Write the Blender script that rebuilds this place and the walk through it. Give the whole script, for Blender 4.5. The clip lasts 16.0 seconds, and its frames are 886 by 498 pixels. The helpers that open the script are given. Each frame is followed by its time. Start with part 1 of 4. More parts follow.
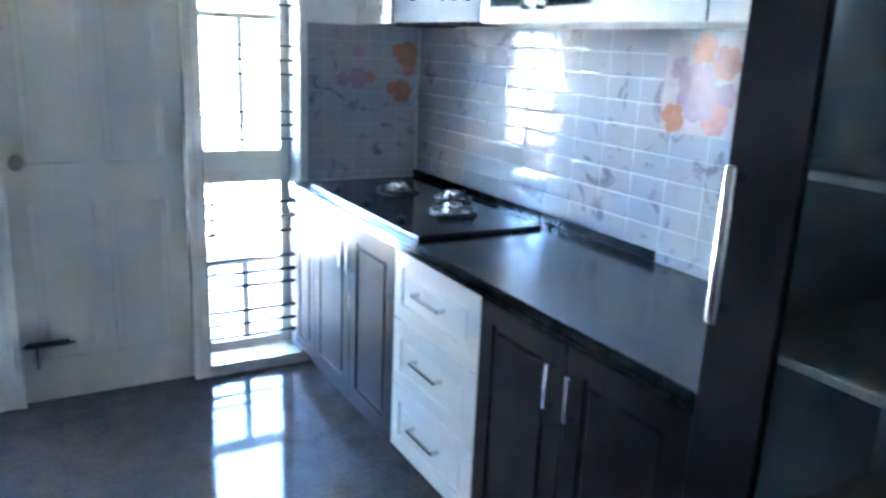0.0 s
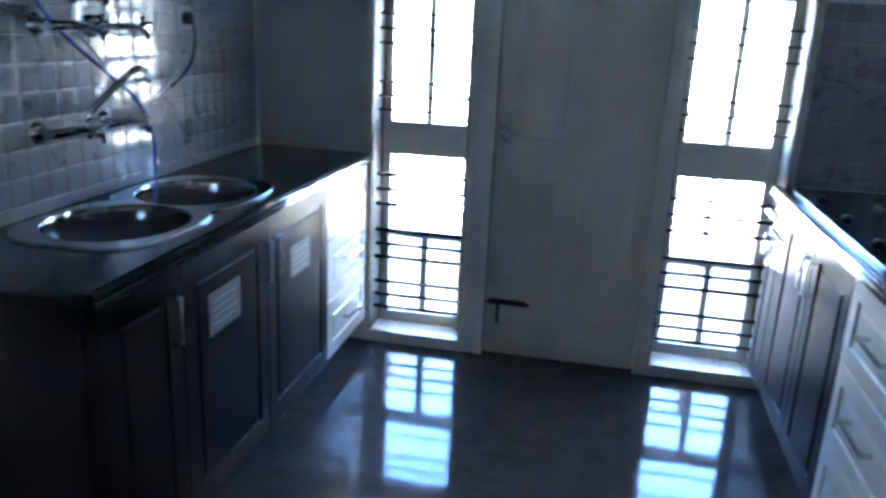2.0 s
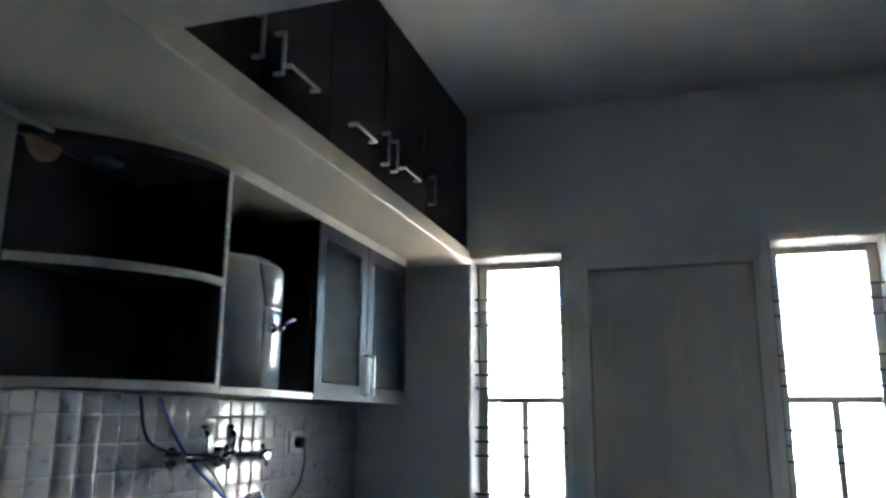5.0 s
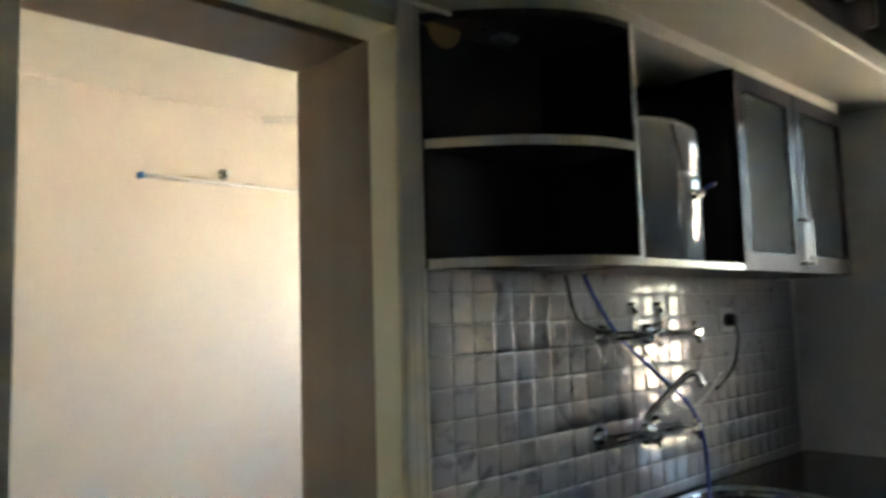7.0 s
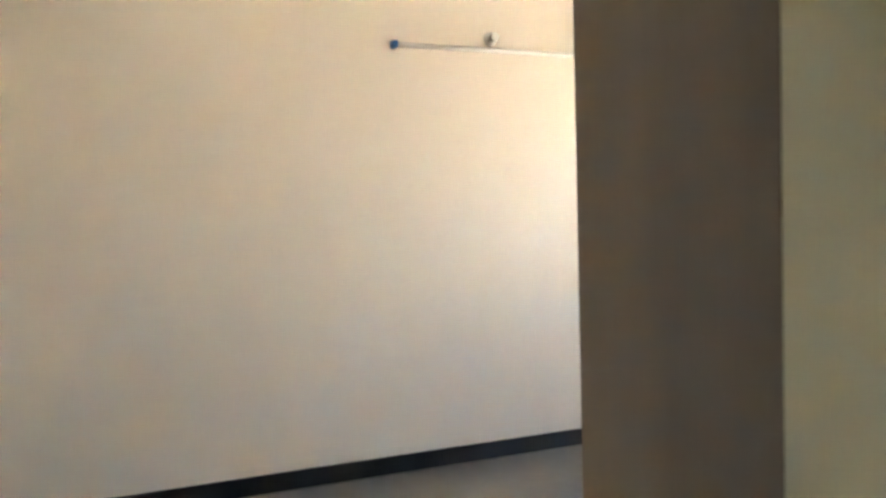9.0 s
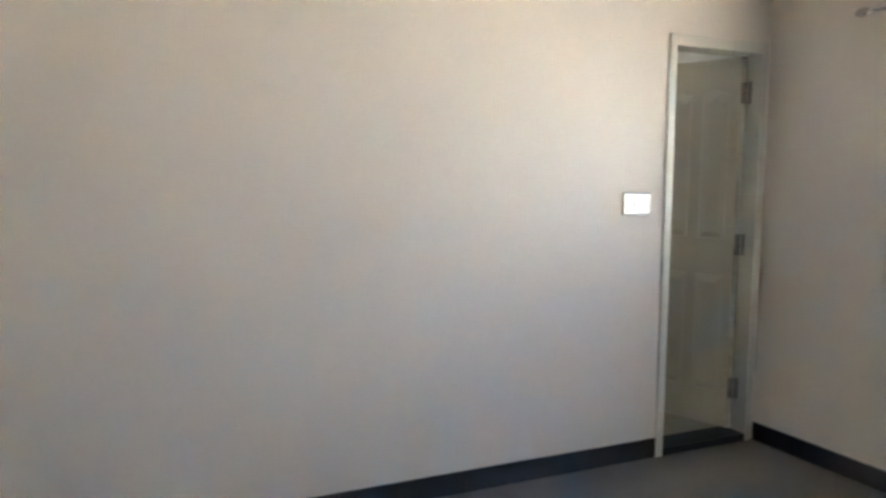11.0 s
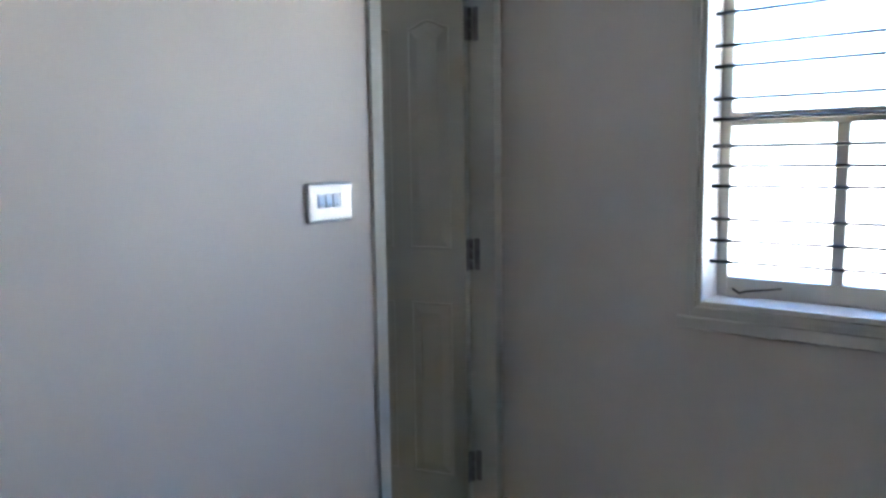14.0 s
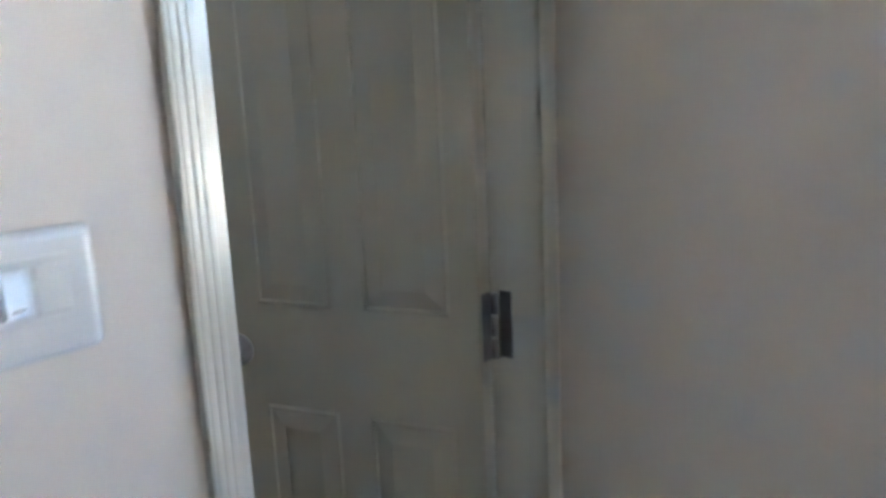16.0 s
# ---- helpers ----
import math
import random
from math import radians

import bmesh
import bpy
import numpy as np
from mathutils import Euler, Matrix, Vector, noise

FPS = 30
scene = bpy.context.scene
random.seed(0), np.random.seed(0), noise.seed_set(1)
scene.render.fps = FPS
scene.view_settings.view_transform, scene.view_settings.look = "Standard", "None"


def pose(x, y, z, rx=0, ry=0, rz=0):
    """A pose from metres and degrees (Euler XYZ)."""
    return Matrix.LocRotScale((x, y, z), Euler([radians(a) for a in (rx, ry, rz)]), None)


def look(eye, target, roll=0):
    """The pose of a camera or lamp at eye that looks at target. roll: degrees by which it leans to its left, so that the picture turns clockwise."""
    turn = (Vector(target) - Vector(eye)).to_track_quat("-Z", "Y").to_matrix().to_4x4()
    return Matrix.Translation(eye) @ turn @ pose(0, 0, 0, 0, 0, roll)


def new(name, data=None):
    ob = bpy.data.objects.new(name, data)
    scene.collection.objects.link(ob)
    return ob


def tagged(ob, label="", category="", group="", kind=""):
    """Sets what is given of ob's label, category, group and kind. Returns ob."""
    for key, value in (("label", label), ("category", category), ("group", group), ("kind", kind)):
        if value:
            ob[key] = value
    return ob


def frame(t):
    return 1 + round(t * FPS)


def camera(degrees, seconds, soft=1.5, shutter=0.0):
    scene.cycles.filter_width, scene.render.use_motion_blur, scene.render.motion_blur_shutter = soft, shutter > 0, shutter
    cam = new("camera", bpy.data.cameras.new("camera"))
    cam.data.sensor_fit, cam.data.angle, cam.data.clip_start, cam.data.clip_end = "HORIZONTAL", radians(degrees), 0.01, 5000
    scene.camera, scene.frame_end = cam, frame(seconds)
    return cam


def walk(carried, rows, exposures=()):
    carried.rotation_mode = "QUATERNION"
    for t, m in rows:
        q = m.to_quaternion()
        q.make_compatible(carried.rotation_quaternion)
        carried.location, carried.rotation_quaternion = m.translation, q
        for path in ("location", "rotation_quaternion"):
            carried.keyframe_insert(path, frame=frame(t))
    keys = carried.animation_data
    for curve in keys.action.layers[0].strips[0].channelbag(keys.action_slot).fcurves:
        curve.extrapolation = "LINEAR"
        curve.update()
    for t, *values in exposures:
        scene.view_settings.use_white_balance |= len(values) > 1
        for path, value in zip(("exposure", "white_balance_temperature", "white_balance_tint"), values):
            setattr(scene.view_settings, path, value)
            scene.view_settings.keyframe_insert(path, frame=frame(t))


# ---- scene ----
cam = camera(60.3, 16.0, soft=2.9, shutter=0.4)
PATH = [
    (0, (-0.038, 0.216, 1.480), (0.925, 1.892, 0.966), 2.5),
    (0.5, (0.113, 0.281, 1.485), (0.766, 2.099, 0.967), 2.1),
    (1, (0.29, 0.335, 1.445), (0.468, 2.266, 0.936), 2.4),
    (1.5, (0.36, 0.337, 1.453), (0.255, 2.258, 0.910), 2.2),
    (2, (0.344, 0.316, 1.412), (-0.026, 2.199, 0.849), 2.7),
    (2.5, (0.325, 0.293, 1.406), (-0.208, 2.133, 0.831), 2.7),
    (3, (0.294, 0.282, 1.435), (-0.176, 2.174, 0.986), 2.9),
    (3.5, (0.309, 0.248, 1.46), (-0.157, 2.192, 1.391), 1.4),
    (3.7, (0.309, 0.241, 1.473), (-0.16, 2.184, 1.537), 1.2),
    (5.8, (0.339, 0.18, 1.46), (-0.487, 1.933, 1.956), -2.0),
    (6, (0.347, 0.182, 1.445), (-0.611, 1.88, 1.89), -1.8),
    (6.5, (0.313, 0.215, 1.437), (-0.915, 1.767, 1.727), -1.7),
    (7, (0.155, 0.316, 1.428), (-1.295, 1.682, 1.61), -1.7),
    (7.5, (-0.017, 0.412, 1.44), (-1.632, 1.588, 1.55), -1.7),
    (8, (-0.213, 0.544, 1.426), (-1.959, 1.519, 1.451), -2.0),
    (8.5, (-0.500, 0.686, 1.452), (-2.315, 1.531, 1.402), -1.8),
    (8.7, (-0.593, 0.813, 1.457), (-2.456, 1.537, 1.383), -1.7),
    (9.4, (-1.02, 0.94, 1.457), (-2.88, 1.733, 1.36), -1.2),
    (10, (-1.45, 1.10, 1.456), (-3.31, 1.86, 1.31), -0.7),
    (10.4, (-1.66, 1.40, 1.454), (-3.515, 2.16, 1.26), -0.4),
    (10.8, (-1.787, 1.755, 1.45), (-3.634, 2.489, 1.227), -0.1),
    (11, (-1.937, 1.737, 1.43), (-3.741, 2.577, 1.233), 0.5),
    (11.5, (-2.189, 1.708, 1.395), (-3.91, 2.713, 1.231), 1.1),
    (12, (-2.444, 1.879, 1.384), (-4.072, 3.028, 1.215), 0.7),
    (12.5, (-2.681, 2.063, 1.395), (-4.216, 3.331, 1.21), 0.2),
    (13, (-2.954, 2.253, 1.381), (-4.391, 3.628, 1.171), 0.2),
    (13.5, (-3.166, 2.426, 1.408), (-4.491, 3.907, 1.181), 0.3),
    (14, (-3.378, 2.709, 1.403), (-4.605, 4.271, 1.169), -0.8),
    (14.5, (-3.55, 2.948, 1.401), (-4.738, 4.538, 1.154), -1.2),
    (15, (-3.751, 3.255, 1.405), (-4.951, 4.834, 1.148), -1.2),
    (15.5, (-3.915, 3.575, 1.368), (-5.158, 5.113, 1.108), -2.3),
    (16, (-4.25, 3.932, 1.433), (-5.521, 5.428, 1.048), -2.6),
]
SKY, SUN = 0.058, 5.0
walk(cam, [(t, look(eye, target, roll)) for t, eye, target, roll in PATH],
     [(0, 8.75, 4950, 10), (1, 7.65, 4750, 10), (2.5, 7.2, 4800, 10), (3.7, 7.4, 5000, 10), (6, 6.38, 6050, 9), (7, 6.75, 6700, 8), (8, 6.8, 6800, 8), (8.7, 6.78, 6800, 9), (11, 6.2, 5950, 9), (12.5, 5.75, 5350, 10), (14.5, 5.45, 5000, 10), (15.5, 5.65, 5050, 10), (16, 6.05, 5300, 10)])

# ---- world and sun ----
world = bpy.data.worlds.new("world")
scene.world = world
world.use_nodes = True
wn = world.node_tree
sky = wn.nodes.new("ShaderNodeTexSky")
sky.sky_type, sky.sun_disc = "NISHITA", False
sky.sun_elevation, sky.sun_rotation = radians(52), radians(156)
wn.links.new(sky.outputs[0], wn.nodes["Background"].inputs[0])
wn.nodes["Background"].inputs[1].default_value = SKY
sun = new("sun", bpy.data.lights.new("sun", "SUN"))
sun.data.energy, sun.data.angle, sun.data.color = SUN, radians(0.5), (1, 0.95, 0.87)
sun.matrix_world = look((5, -11.2, 15.7), (0, 0, 0))


# ---- materials ----
def mat(name, color, rough=0.5, metal=0.0, var=0.12, scale=6.0, bump=0.0, bscale=60.0, streak=None, spec=0.5, coat=0.0, rvar=0.1):
    m = bpy.data.materials.new(name)
    m.use_nodes = True
    nt = m.node_tree
    p = nt.nodes["Principled BSDF"]
    tc = nt.nodes.new("ShaderNodeTexCoord")
    mp = nt.nodes.new("ShaderNodeMapping")
    nt.links.new(tc.outputs["Object"], mp.inputs["Vector"])
    if streak:
        mp.inputs["Scale"].default_value = streak
    n1 = nt.nodes.new("ShaderNodeTexNoise")
    n1.inputs["Scale"].default_value, n1.inputs["Detail"].default_value = scale, 6
    n2 = nt.nodes.new("ShaderNodeTexNoise")
    n2.inputs["Scale"].default_value, n2.inputs["Detail"].default_value = scale * 0.17, 3
    for n in (n1, n2):
        nt.links.new(mp.outputs[0], n.inputs["Vector"])
    add = nt.nodes.new("ShaderNodeMath")
    add.operation = "ADD"
    nt.links.new(n1.outputs[0], add.inputs[0])
    nt.links.new(n2.outputs[0], add.inputs[1])
    rp = nt.nodes.new("ShaderNodeMapRange")
    rp.inputs["From Min"].default_value, rp.inputs["From Max"].default_value = 0.6, 1.4
    nt.links.new(add.outputs[0], rp.inputs["Value"])
    mx = nt.nodes.new("ShaderNodeMix")
    mx.data_type = "RGBA"
    lo = [max(0, c * (1 - var)) for c in color]
    hi = [min(1, c * (1 + var)) for c in color]
    mx.inputs["A"].default_value, mx.inputs["B"].default_value = (*lo, 1), (*hi, 1)
    nt.links.new(rp.outputs[0], mx.inputs["Factor"])
    nt.links.new(mx.outputs["Result"], p.inputs["Base Color"])
    rr = nt.nodes.new("ShaderNodeMapRange")
    rr.inputs["To Min"].default_value, rr.inputs["To Max"].default_value = max(0.02, rough - rvar * rough), min(1, rough + rvar * rough)
    nt.links.new(n2.outputs[0], rr.inputs["Value"])
    nt.links.new(rr.outputs[0], p.inputs["Roughness"])
    p.inputs["Metallic"].default_value = metal
    p.inputs["Specular IOR Level"].default_value = spec
    p.inputs["Coat Weight"].default_value = coat
    p.inputs["Coat Roughness"].default_value = 0.08
    if bump:
        nb = nt.nodes.new("ShaderNodeTexNoise")
        nb.inputs["Scale"].default_value, nb.inputs["Detail"].default_value = bscale, 4
        nt.links.new(mp.outputs[0], nb.inputs["Vector"])
        b = nt.nodes.new("ShaderNodeBump")
        b.inputs["Strength"].default_value, b.inputs["Distance"].default_value = bump, 0.01
        nt.links.new(nb.outputs[0], b.inputs["Height"])
        nt.links.new(b.outputs[0], p.inputs["Normal"])
    return m


def glass_mat(name, color=(1, 1, 1), rough=0.0, ior=1.45):
    m = bpy.data.materials.new(name)
    m.use_nodes = True
    p = m.node_tree.nodes["Principled BSDF"]
    p.inputs["Base Color"].default_value = (*color, 1)
    p.inputs["Transmission Weight"].default_value, p.inputs["Roughness"].default_value, p.inputs["IOR"].default_value = 1, rough, ior
    return m


def tile_mat(name, base, vein):
    """White glazed ceramic with thin grey marble veins."""
    m = mat(name, base, 0.11, var=0.05, scale=5, spec=0.28)
    nt = m.node_tree
    p = nt.nodes["Principled BSDF"]
    geo = nt.nodes.new("ShaderNodeNewGeometry")
    no = nt.nodes.new("ShaderNodeTexNoise")
    no.inputs["Scale"].default_value, no.inputs["Detail"].default_value, no.inputs["Distortion"].default_value = 9, 3, 1.6
    nt.links.new(geo.outputs["Position"], no.inputs["Vector"])
    ramp = nt.nodes.new("ShaderNodeValToRGB")
    e = ramp.color_ramp.elements
    e[0].position, e[0].color = 0.30, (*vein, 1)
    e[1].position, e[1].color = 0.40, (1, 1, 1, 1)
    nt.links.new(no.outputs[0], ramp.inputs[0])
    mul = nt.nodes.new("ShaderNodeMix")
    mul.data_type, mul.blend_type = "RGBA", "MULTIPLY"
    mul.inputs["Factor"].default_value = 1
    old = p.inputs["Base Color"].links[0].from_socket
    nt.links.new(old, mul.inputs["A"])
    nt.links.new(ramp.outputs[0], mul.inputs["B"])
    nt.links.new(mul.outputs["Result"], p.inputs["Base Color"])
    return m


PLASTER = mat("kitchen_plaster", (0.66, 0.66, 0.63), 0.5, var=0.05, scale=3, bump=0.06, bscale=90)
BEIGE = mat("beige_wall_paint", (0.76, 0.705, 0.63), 0.5, var=0.03, scale=2.5, bump=0.05, bscale=70)
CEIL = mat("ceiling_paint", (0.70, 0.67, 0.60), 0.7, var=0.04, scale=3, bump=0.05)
# Ceiling paint darkened for the kitchen, to cut the light bounced there.
CEILK = mat("dimmed_kitchen_ceiling_paint", (0.60, 0.57, 0.52), 0.7, var=0.05, scale=3, bump=0.05)
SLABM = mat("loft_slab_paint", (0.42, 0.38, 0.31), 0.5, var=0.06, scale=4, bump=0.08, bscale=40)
STONE = mat("polished_grey_floor", (0.088, 0.083, 0.085), 0.08, var=0.35, scale=55, spec=0.6, bump=0.01, bscale=20, rvar=0.3)
BEDFLOOR = mat("matt_grey_floor_tile", (0.18, 0.155, 0.135), 0.33, var=0.12, scale=12)
BATHFLOOR = mat("bath_floor_tile", (0.62, 0.55, 0.40), 0.4, var=0.08, scale=9)
GRANITE = mat("black_granite", (0.022, 0.026, 0.028), 0.16, var=0.5, scale=160, spec=0.5, rvar=0.2)
SKIRT = mat("black_skirting", (0.018, 0.018, 0.022), 0.3, var=0.3, scale=40)
DARK = mat("dark_wenge_laminate", (0.017, 0.012, 0.0125), 0.42, var=0.35, scale=14, streak=(1, 1, 0.12), bump=0.03, bscale=120, spec=0.05)
TALLIN = mat("grey_green_laminate", (0.52, 0.58, 0.57), 0.4, var=0.08, scale=6)
DARKIN = mat("dark_cabinet_inside", (0.016, 0.012, 0.013), 0.55, var=0.25, scale=10)
WHITE = mat("white_cabinet_laminate", (0.60, 0.57, 0.52), 0.35, var=0.04, scale=8)
FRAMEW = mat("off_white_window_paint", (0.72, 0.69, 0.62), 0.35, var=0.06, scale=12, bump=0.03)
DOORK = mat("cream_door_paint", (0.64, 0.60, 0.52), 0.38, var=0.06, scale=5, streak=(1, 1, 0.2), bump=0.04, bscale=50)
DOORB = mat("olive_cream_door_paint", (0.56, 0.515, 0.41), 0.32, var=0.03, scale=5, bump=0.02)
CASING = mat("glossy_white_casing", (0.74, 0.72, 0.64), 0.16, var=0.05, scale=8, bump=0.12, bscale=35)
CREAM = mat("cream_door_frame", (0.60, 0.54, 0.37), 0.35, var=0.06, scale=9, streak=(1, 1, 0.15))
# The casing's own grey-green; on the left jamb it stands in for shade.
GREYCASE_JAMBSHADE = mat("glossy_grey_green_casing_jamb_shade", (0.42, 0.40, 0.34), 0.4, var=0.06, scale=8, bump=0.1, bscale=30)
LAMINATE = mat("brown_laminate", (0.17, 0.115, 0.078), 0.45, var=0.2, scale=9, streak=(1, 1, 0.1))
IRON = mat("dark_iron", (0.03, 0.03, 0.033), 0.45, 0.6, var=0.3, scale=30)
STEEL = mat("brushed_steel", (0.62, 0.62, 0.62), 0.2, 1.0, var=0.08, scale=30)
CHROME = mat("chrome", (0.8, 0.8, 0.8), 0.09, 1.0, var=0.03)
LOFTH = mat("tarnished_steel", (0.20, 0.19, 0.18), 0.38, 1.0, var=0.2, scale=30)
HINGE = mat("dull_steel_hinge", (0.33, 0.31, 0.31), 0.42, 0.9, var=0.25, scale=40)
BRASSY = mat("worn_brass", (0.42, 0.33, 0.18), 0.45, 0.7, var=0.2)
PLASTIC = mat("white_plastic", (0.74, 0.75, 0.74), 0.1, var=0.02)
SMOKE = mat("smoky_plastic", (0.20, 0.21, 0.22), 0.2, var=0.1)
SILVER = mat("silver_plastic", (0.66, 0.67, 0.68), 0.22, 0.4, var=0.03)
PALEBLUE = mat("pale_blue_grey_plastic", (0.50, 0.55, 0.56), 0.12, var=0.04)
GREYPL = mat("grey_plastic", (0.35, 0.36, 0.37), 0.3, var=0.06)
BLACKPL = mat("black_plastic", (0.015, 0.015, 0.016), 0.4, var=0.2)
BLUE = mat("blue_hose", (0.02, 0.05, 0.30), 0.35, var=0.1)
BLUECAP = mat("blue_cap", (0.02, 0.12, 0.34), 0.4, var=0.1)
BROWNW = mat("raw_wood", (0.38, 0.22, 0.10), 0.6, var=0.2, scale=20)
PAPER = mat("grey_paper_sticker", (0.24, 0.23, 0.23), 0.5, var=0.06, scale=30)
ALU = mat("aluminium_edge", (0.62, 0.60, 0.55), 0.3, 0.4, var=0.06, scale=20)
# Upright streaks in the colour imitate reflections on the bowl walls.
BOWLM = mat("steel_bowl_painted_reflections", (0.42, 0.39, 0.36), 0.16, 1.0, var=0.25, scale=4, streak=(6, 6, 0.2))
RIMM = mat("satin_steel", (0.36, 0.36, 0.36), 0.3, 1.0, var=0.08, scale=30)
# Darker than the frame paint: shade of the window reveals put into the colour.
REVEAL_SHADE = mat("shaded_reveal", (0.16, 0.15, 0.135), 0.6, var=0.1, scale=10)
PRINT = mat("pale_pink_print", (0.42, 0.36, 0.36), 0.15, var=0.15, scale=20)
GLASS = glass_mat("window_glass")
CABGLASS = glass_mat("frosted_cabinet_glass", (0.16, 0.19, 0.18), 0.45, 1.06)
TALLGLASS = glass_mat("green_tinted_glass", (0.84, 0.93, 0.91), 0.02)
TUBEM = mat("tube_lamp_glass", (0.82, 0.82, 0.80), 0.2, var=0.02)
TILE = tile_mat("white_marble_tile", (0.33, 0.33, 0.35), (0.50, 0.50, 0.54))
GROUT = mat("grout", (0.58, 0.58, 0.58), 0.6, var=0.1, scale=40)
PINK = mat("pink_tile_print", (0.42, 0.22, 0.20), 0.12, var=0.25, scale=30)
PURPLE = mat("purple_tile_print", (0.33, 0.24, 0.29), 0.12, var=0.25, scale=30)
ORANGE = mat("orange_tile_print", (0.40, 0.19, 0.11), 0.12, var=0.25, scale=30)
CONCRETE = mat("sunlit_concrete", (0.50, 0.46, 0.40), 0.8, var=0.15, scale=2, bump=0.2)
EARTH = mat("dry_earth", (0.50, 0.42, 0.31), 0.9, var=0.25, scale=0.6, bump=0.2)
RAIL = mat("red_oxide_rail", (0.35, 0.14, 0.11), 0.5, var=0.15)


# ---- builders ----
def box(bm, x0, y0, z0, x1, y1, z1, bev=0.0, seg=1):
    r = bmesh.ops.create_cube(bm, size=1, matrix=Matrix.LocRotScale(((x0 + x1) / 2, (y0 + y1) / 2, (z0 + z1) / 2), None, (abs(x1 - x0), abs(y1 - y0), abs(z1 - z0))))
    if bev:
        edges = list({e for v in r["verts"] for e in v.link_edges})
        bmesh.ops.bevel(bm, geom=edges, offset=bev, segments=seg, affect="EDGES", profile=0.5)


def tube(bm, pts, r, n=10, cap=True):
    pts = [Vector(p) for p in pts]
    rings = []
    up = None
    for i, p in enumerate(pts):
        d = (pts[min(i + 1, len(pts) - 1)] - pts[max(i - 1, 0)]).normalized()
        if up is None:
            up = Vector((0, 0, 1)) if abs(d.z) < 0.9 else Vector((1, 0, 0))
        side = d.cross(up).normalized()
        up = side.cross(d).normalized()
        rings.append([bm.verts.new(p + r * (math.cos(a) * side + math.sin(a) * up)) for a in (2 * math.pi * k / n for k in range(n))])
    for a, b in zip(rings, rings[1:]):
        for k in range(n):
            f = bm.faces.new((a[k], a[(k + 1) % n], b[(k + 1) % n], b[k]))
            f.smooth = True
    if cap:
        bm.faces.new(rings[0][::-1])
        bm.faces.new(rings[-1])


def smooth_path(pts, k=6):
    """A Catmull-Rom line through the points."""
    p = [Vector(q) for q in pts]
    p = [2 * p[0] - p[1]] + p + [2 * p[-1] - p[-2]]
    out = []
    for i in range(1, len(p) - 2):
        for j in range(k):
            t = j / k
            a, b, c, d = p[i - 1:i + 3]
            out.append(0.5 * (2 * b + (c - a) * t + (2 * a - 5 * b + 4 * c - d) * t * t + (3 * b - a - 3 * c + d) * t ** 3))
    return out + [p[-2]]


def lathe(bm, center, axis, profile, n=24):
    """profile: (distance along the axis, radius)."""
    axis = Vector(axis).normalized()
    u = axis.orthogonal().normalized()
    w = axis.cross(u)
    rings = []
    for d, r in profile:
        rings.append([bm.verts.new(Vector(center) + axis * d + max(r, 1e-4) * (math.cos(a) * u + math.sin(a) * w)) for a in (2 * math.pi * k / n for k in range(n))])
    for a, b in zip(rings, rings[1:]):
        for k in range(n):
            f = bm.faces.new((a[k], a[(k + 1) % n], b[(k + 1) % n], b[k]))
            f.smooth = True
    bm.faces.new(rings[0][::-1])
    bm.faces.new(rings[-1])


def finish(bm, name, material):
    bmesh.ops.recalc_face_normals(bm, faces=bm.faces)
    me = bpy.data.meshes.new(name)
    bm.to_mesh(me)
    bm.free()
    me.materials.append(material)
    return me


def part(name, bm, material, parent=None, label=""):
    ob = new(name, finish(bm, name, material))
    if parent is not None:
        ob.parent = parent
        if parent.parent is None:
            ob.matrix_parent_inverse = Matrix.Translation(-Vector(parent.location))
    if label:
        ob["label"] = label
    return ob


def boxpart(name, b, material, parent=None, label="", bev=0.003):
    bm = bmesh.new()
    box(bm, *b, bev=bev)
    return part(name, bm, material, parent, label)


def thing(name, base, label, category, group=""):
    e = new(name)
    e.empty_display_size = 0.1
    e.location = base
    return tagged(e, label, category, group)


def structure(name, boxes, material, label, category, bev=0.0):
    bm = bmesh.new()
    for b in boxes:
        box(bm, *b, bev=bev)
    return tagged(part(name, bm, material), label, category, kind="structure")


# ---- structure ----
KX0, KX1, KY0, KY1 = -1.125, 1.65, -1.6, 3.46      # kitchen inside
BX0, BY0, BY1 = -4.9, -1.2, 4.99                   # bedroom inside
PX = -1.27                                         # back of the partition wall
KZ, BZ = 2.88, 3.0
structure("floor_kitchen", [(PX, KY0 - 0.2, -0.12, KX1 + 0.2, KY1 + 0.23, 0)], STONE, "polished dark grey granite kitchen floor", "floor")
structure("floor_bedroom", [(BX0 - 0.14, BY0 - 0.2, -0.12, PX, BY1 + 0.2, 0)], BEDFLOOR, "dull grey tiled bedroom floor", "floor")
structure("floor_bath", [(BX0 - 1.6, 3.6, -0.12, BX0 - 0.14, 5.4, 0.0)], BATHFLOOR, "pale yellowish bathroom floor tiles", "floor")
WL, WR = (-0.605, -0.185), (0.65, 1.075)
DL, DR, DT = -0.11, 0.62, 2.15
WT = 2.20
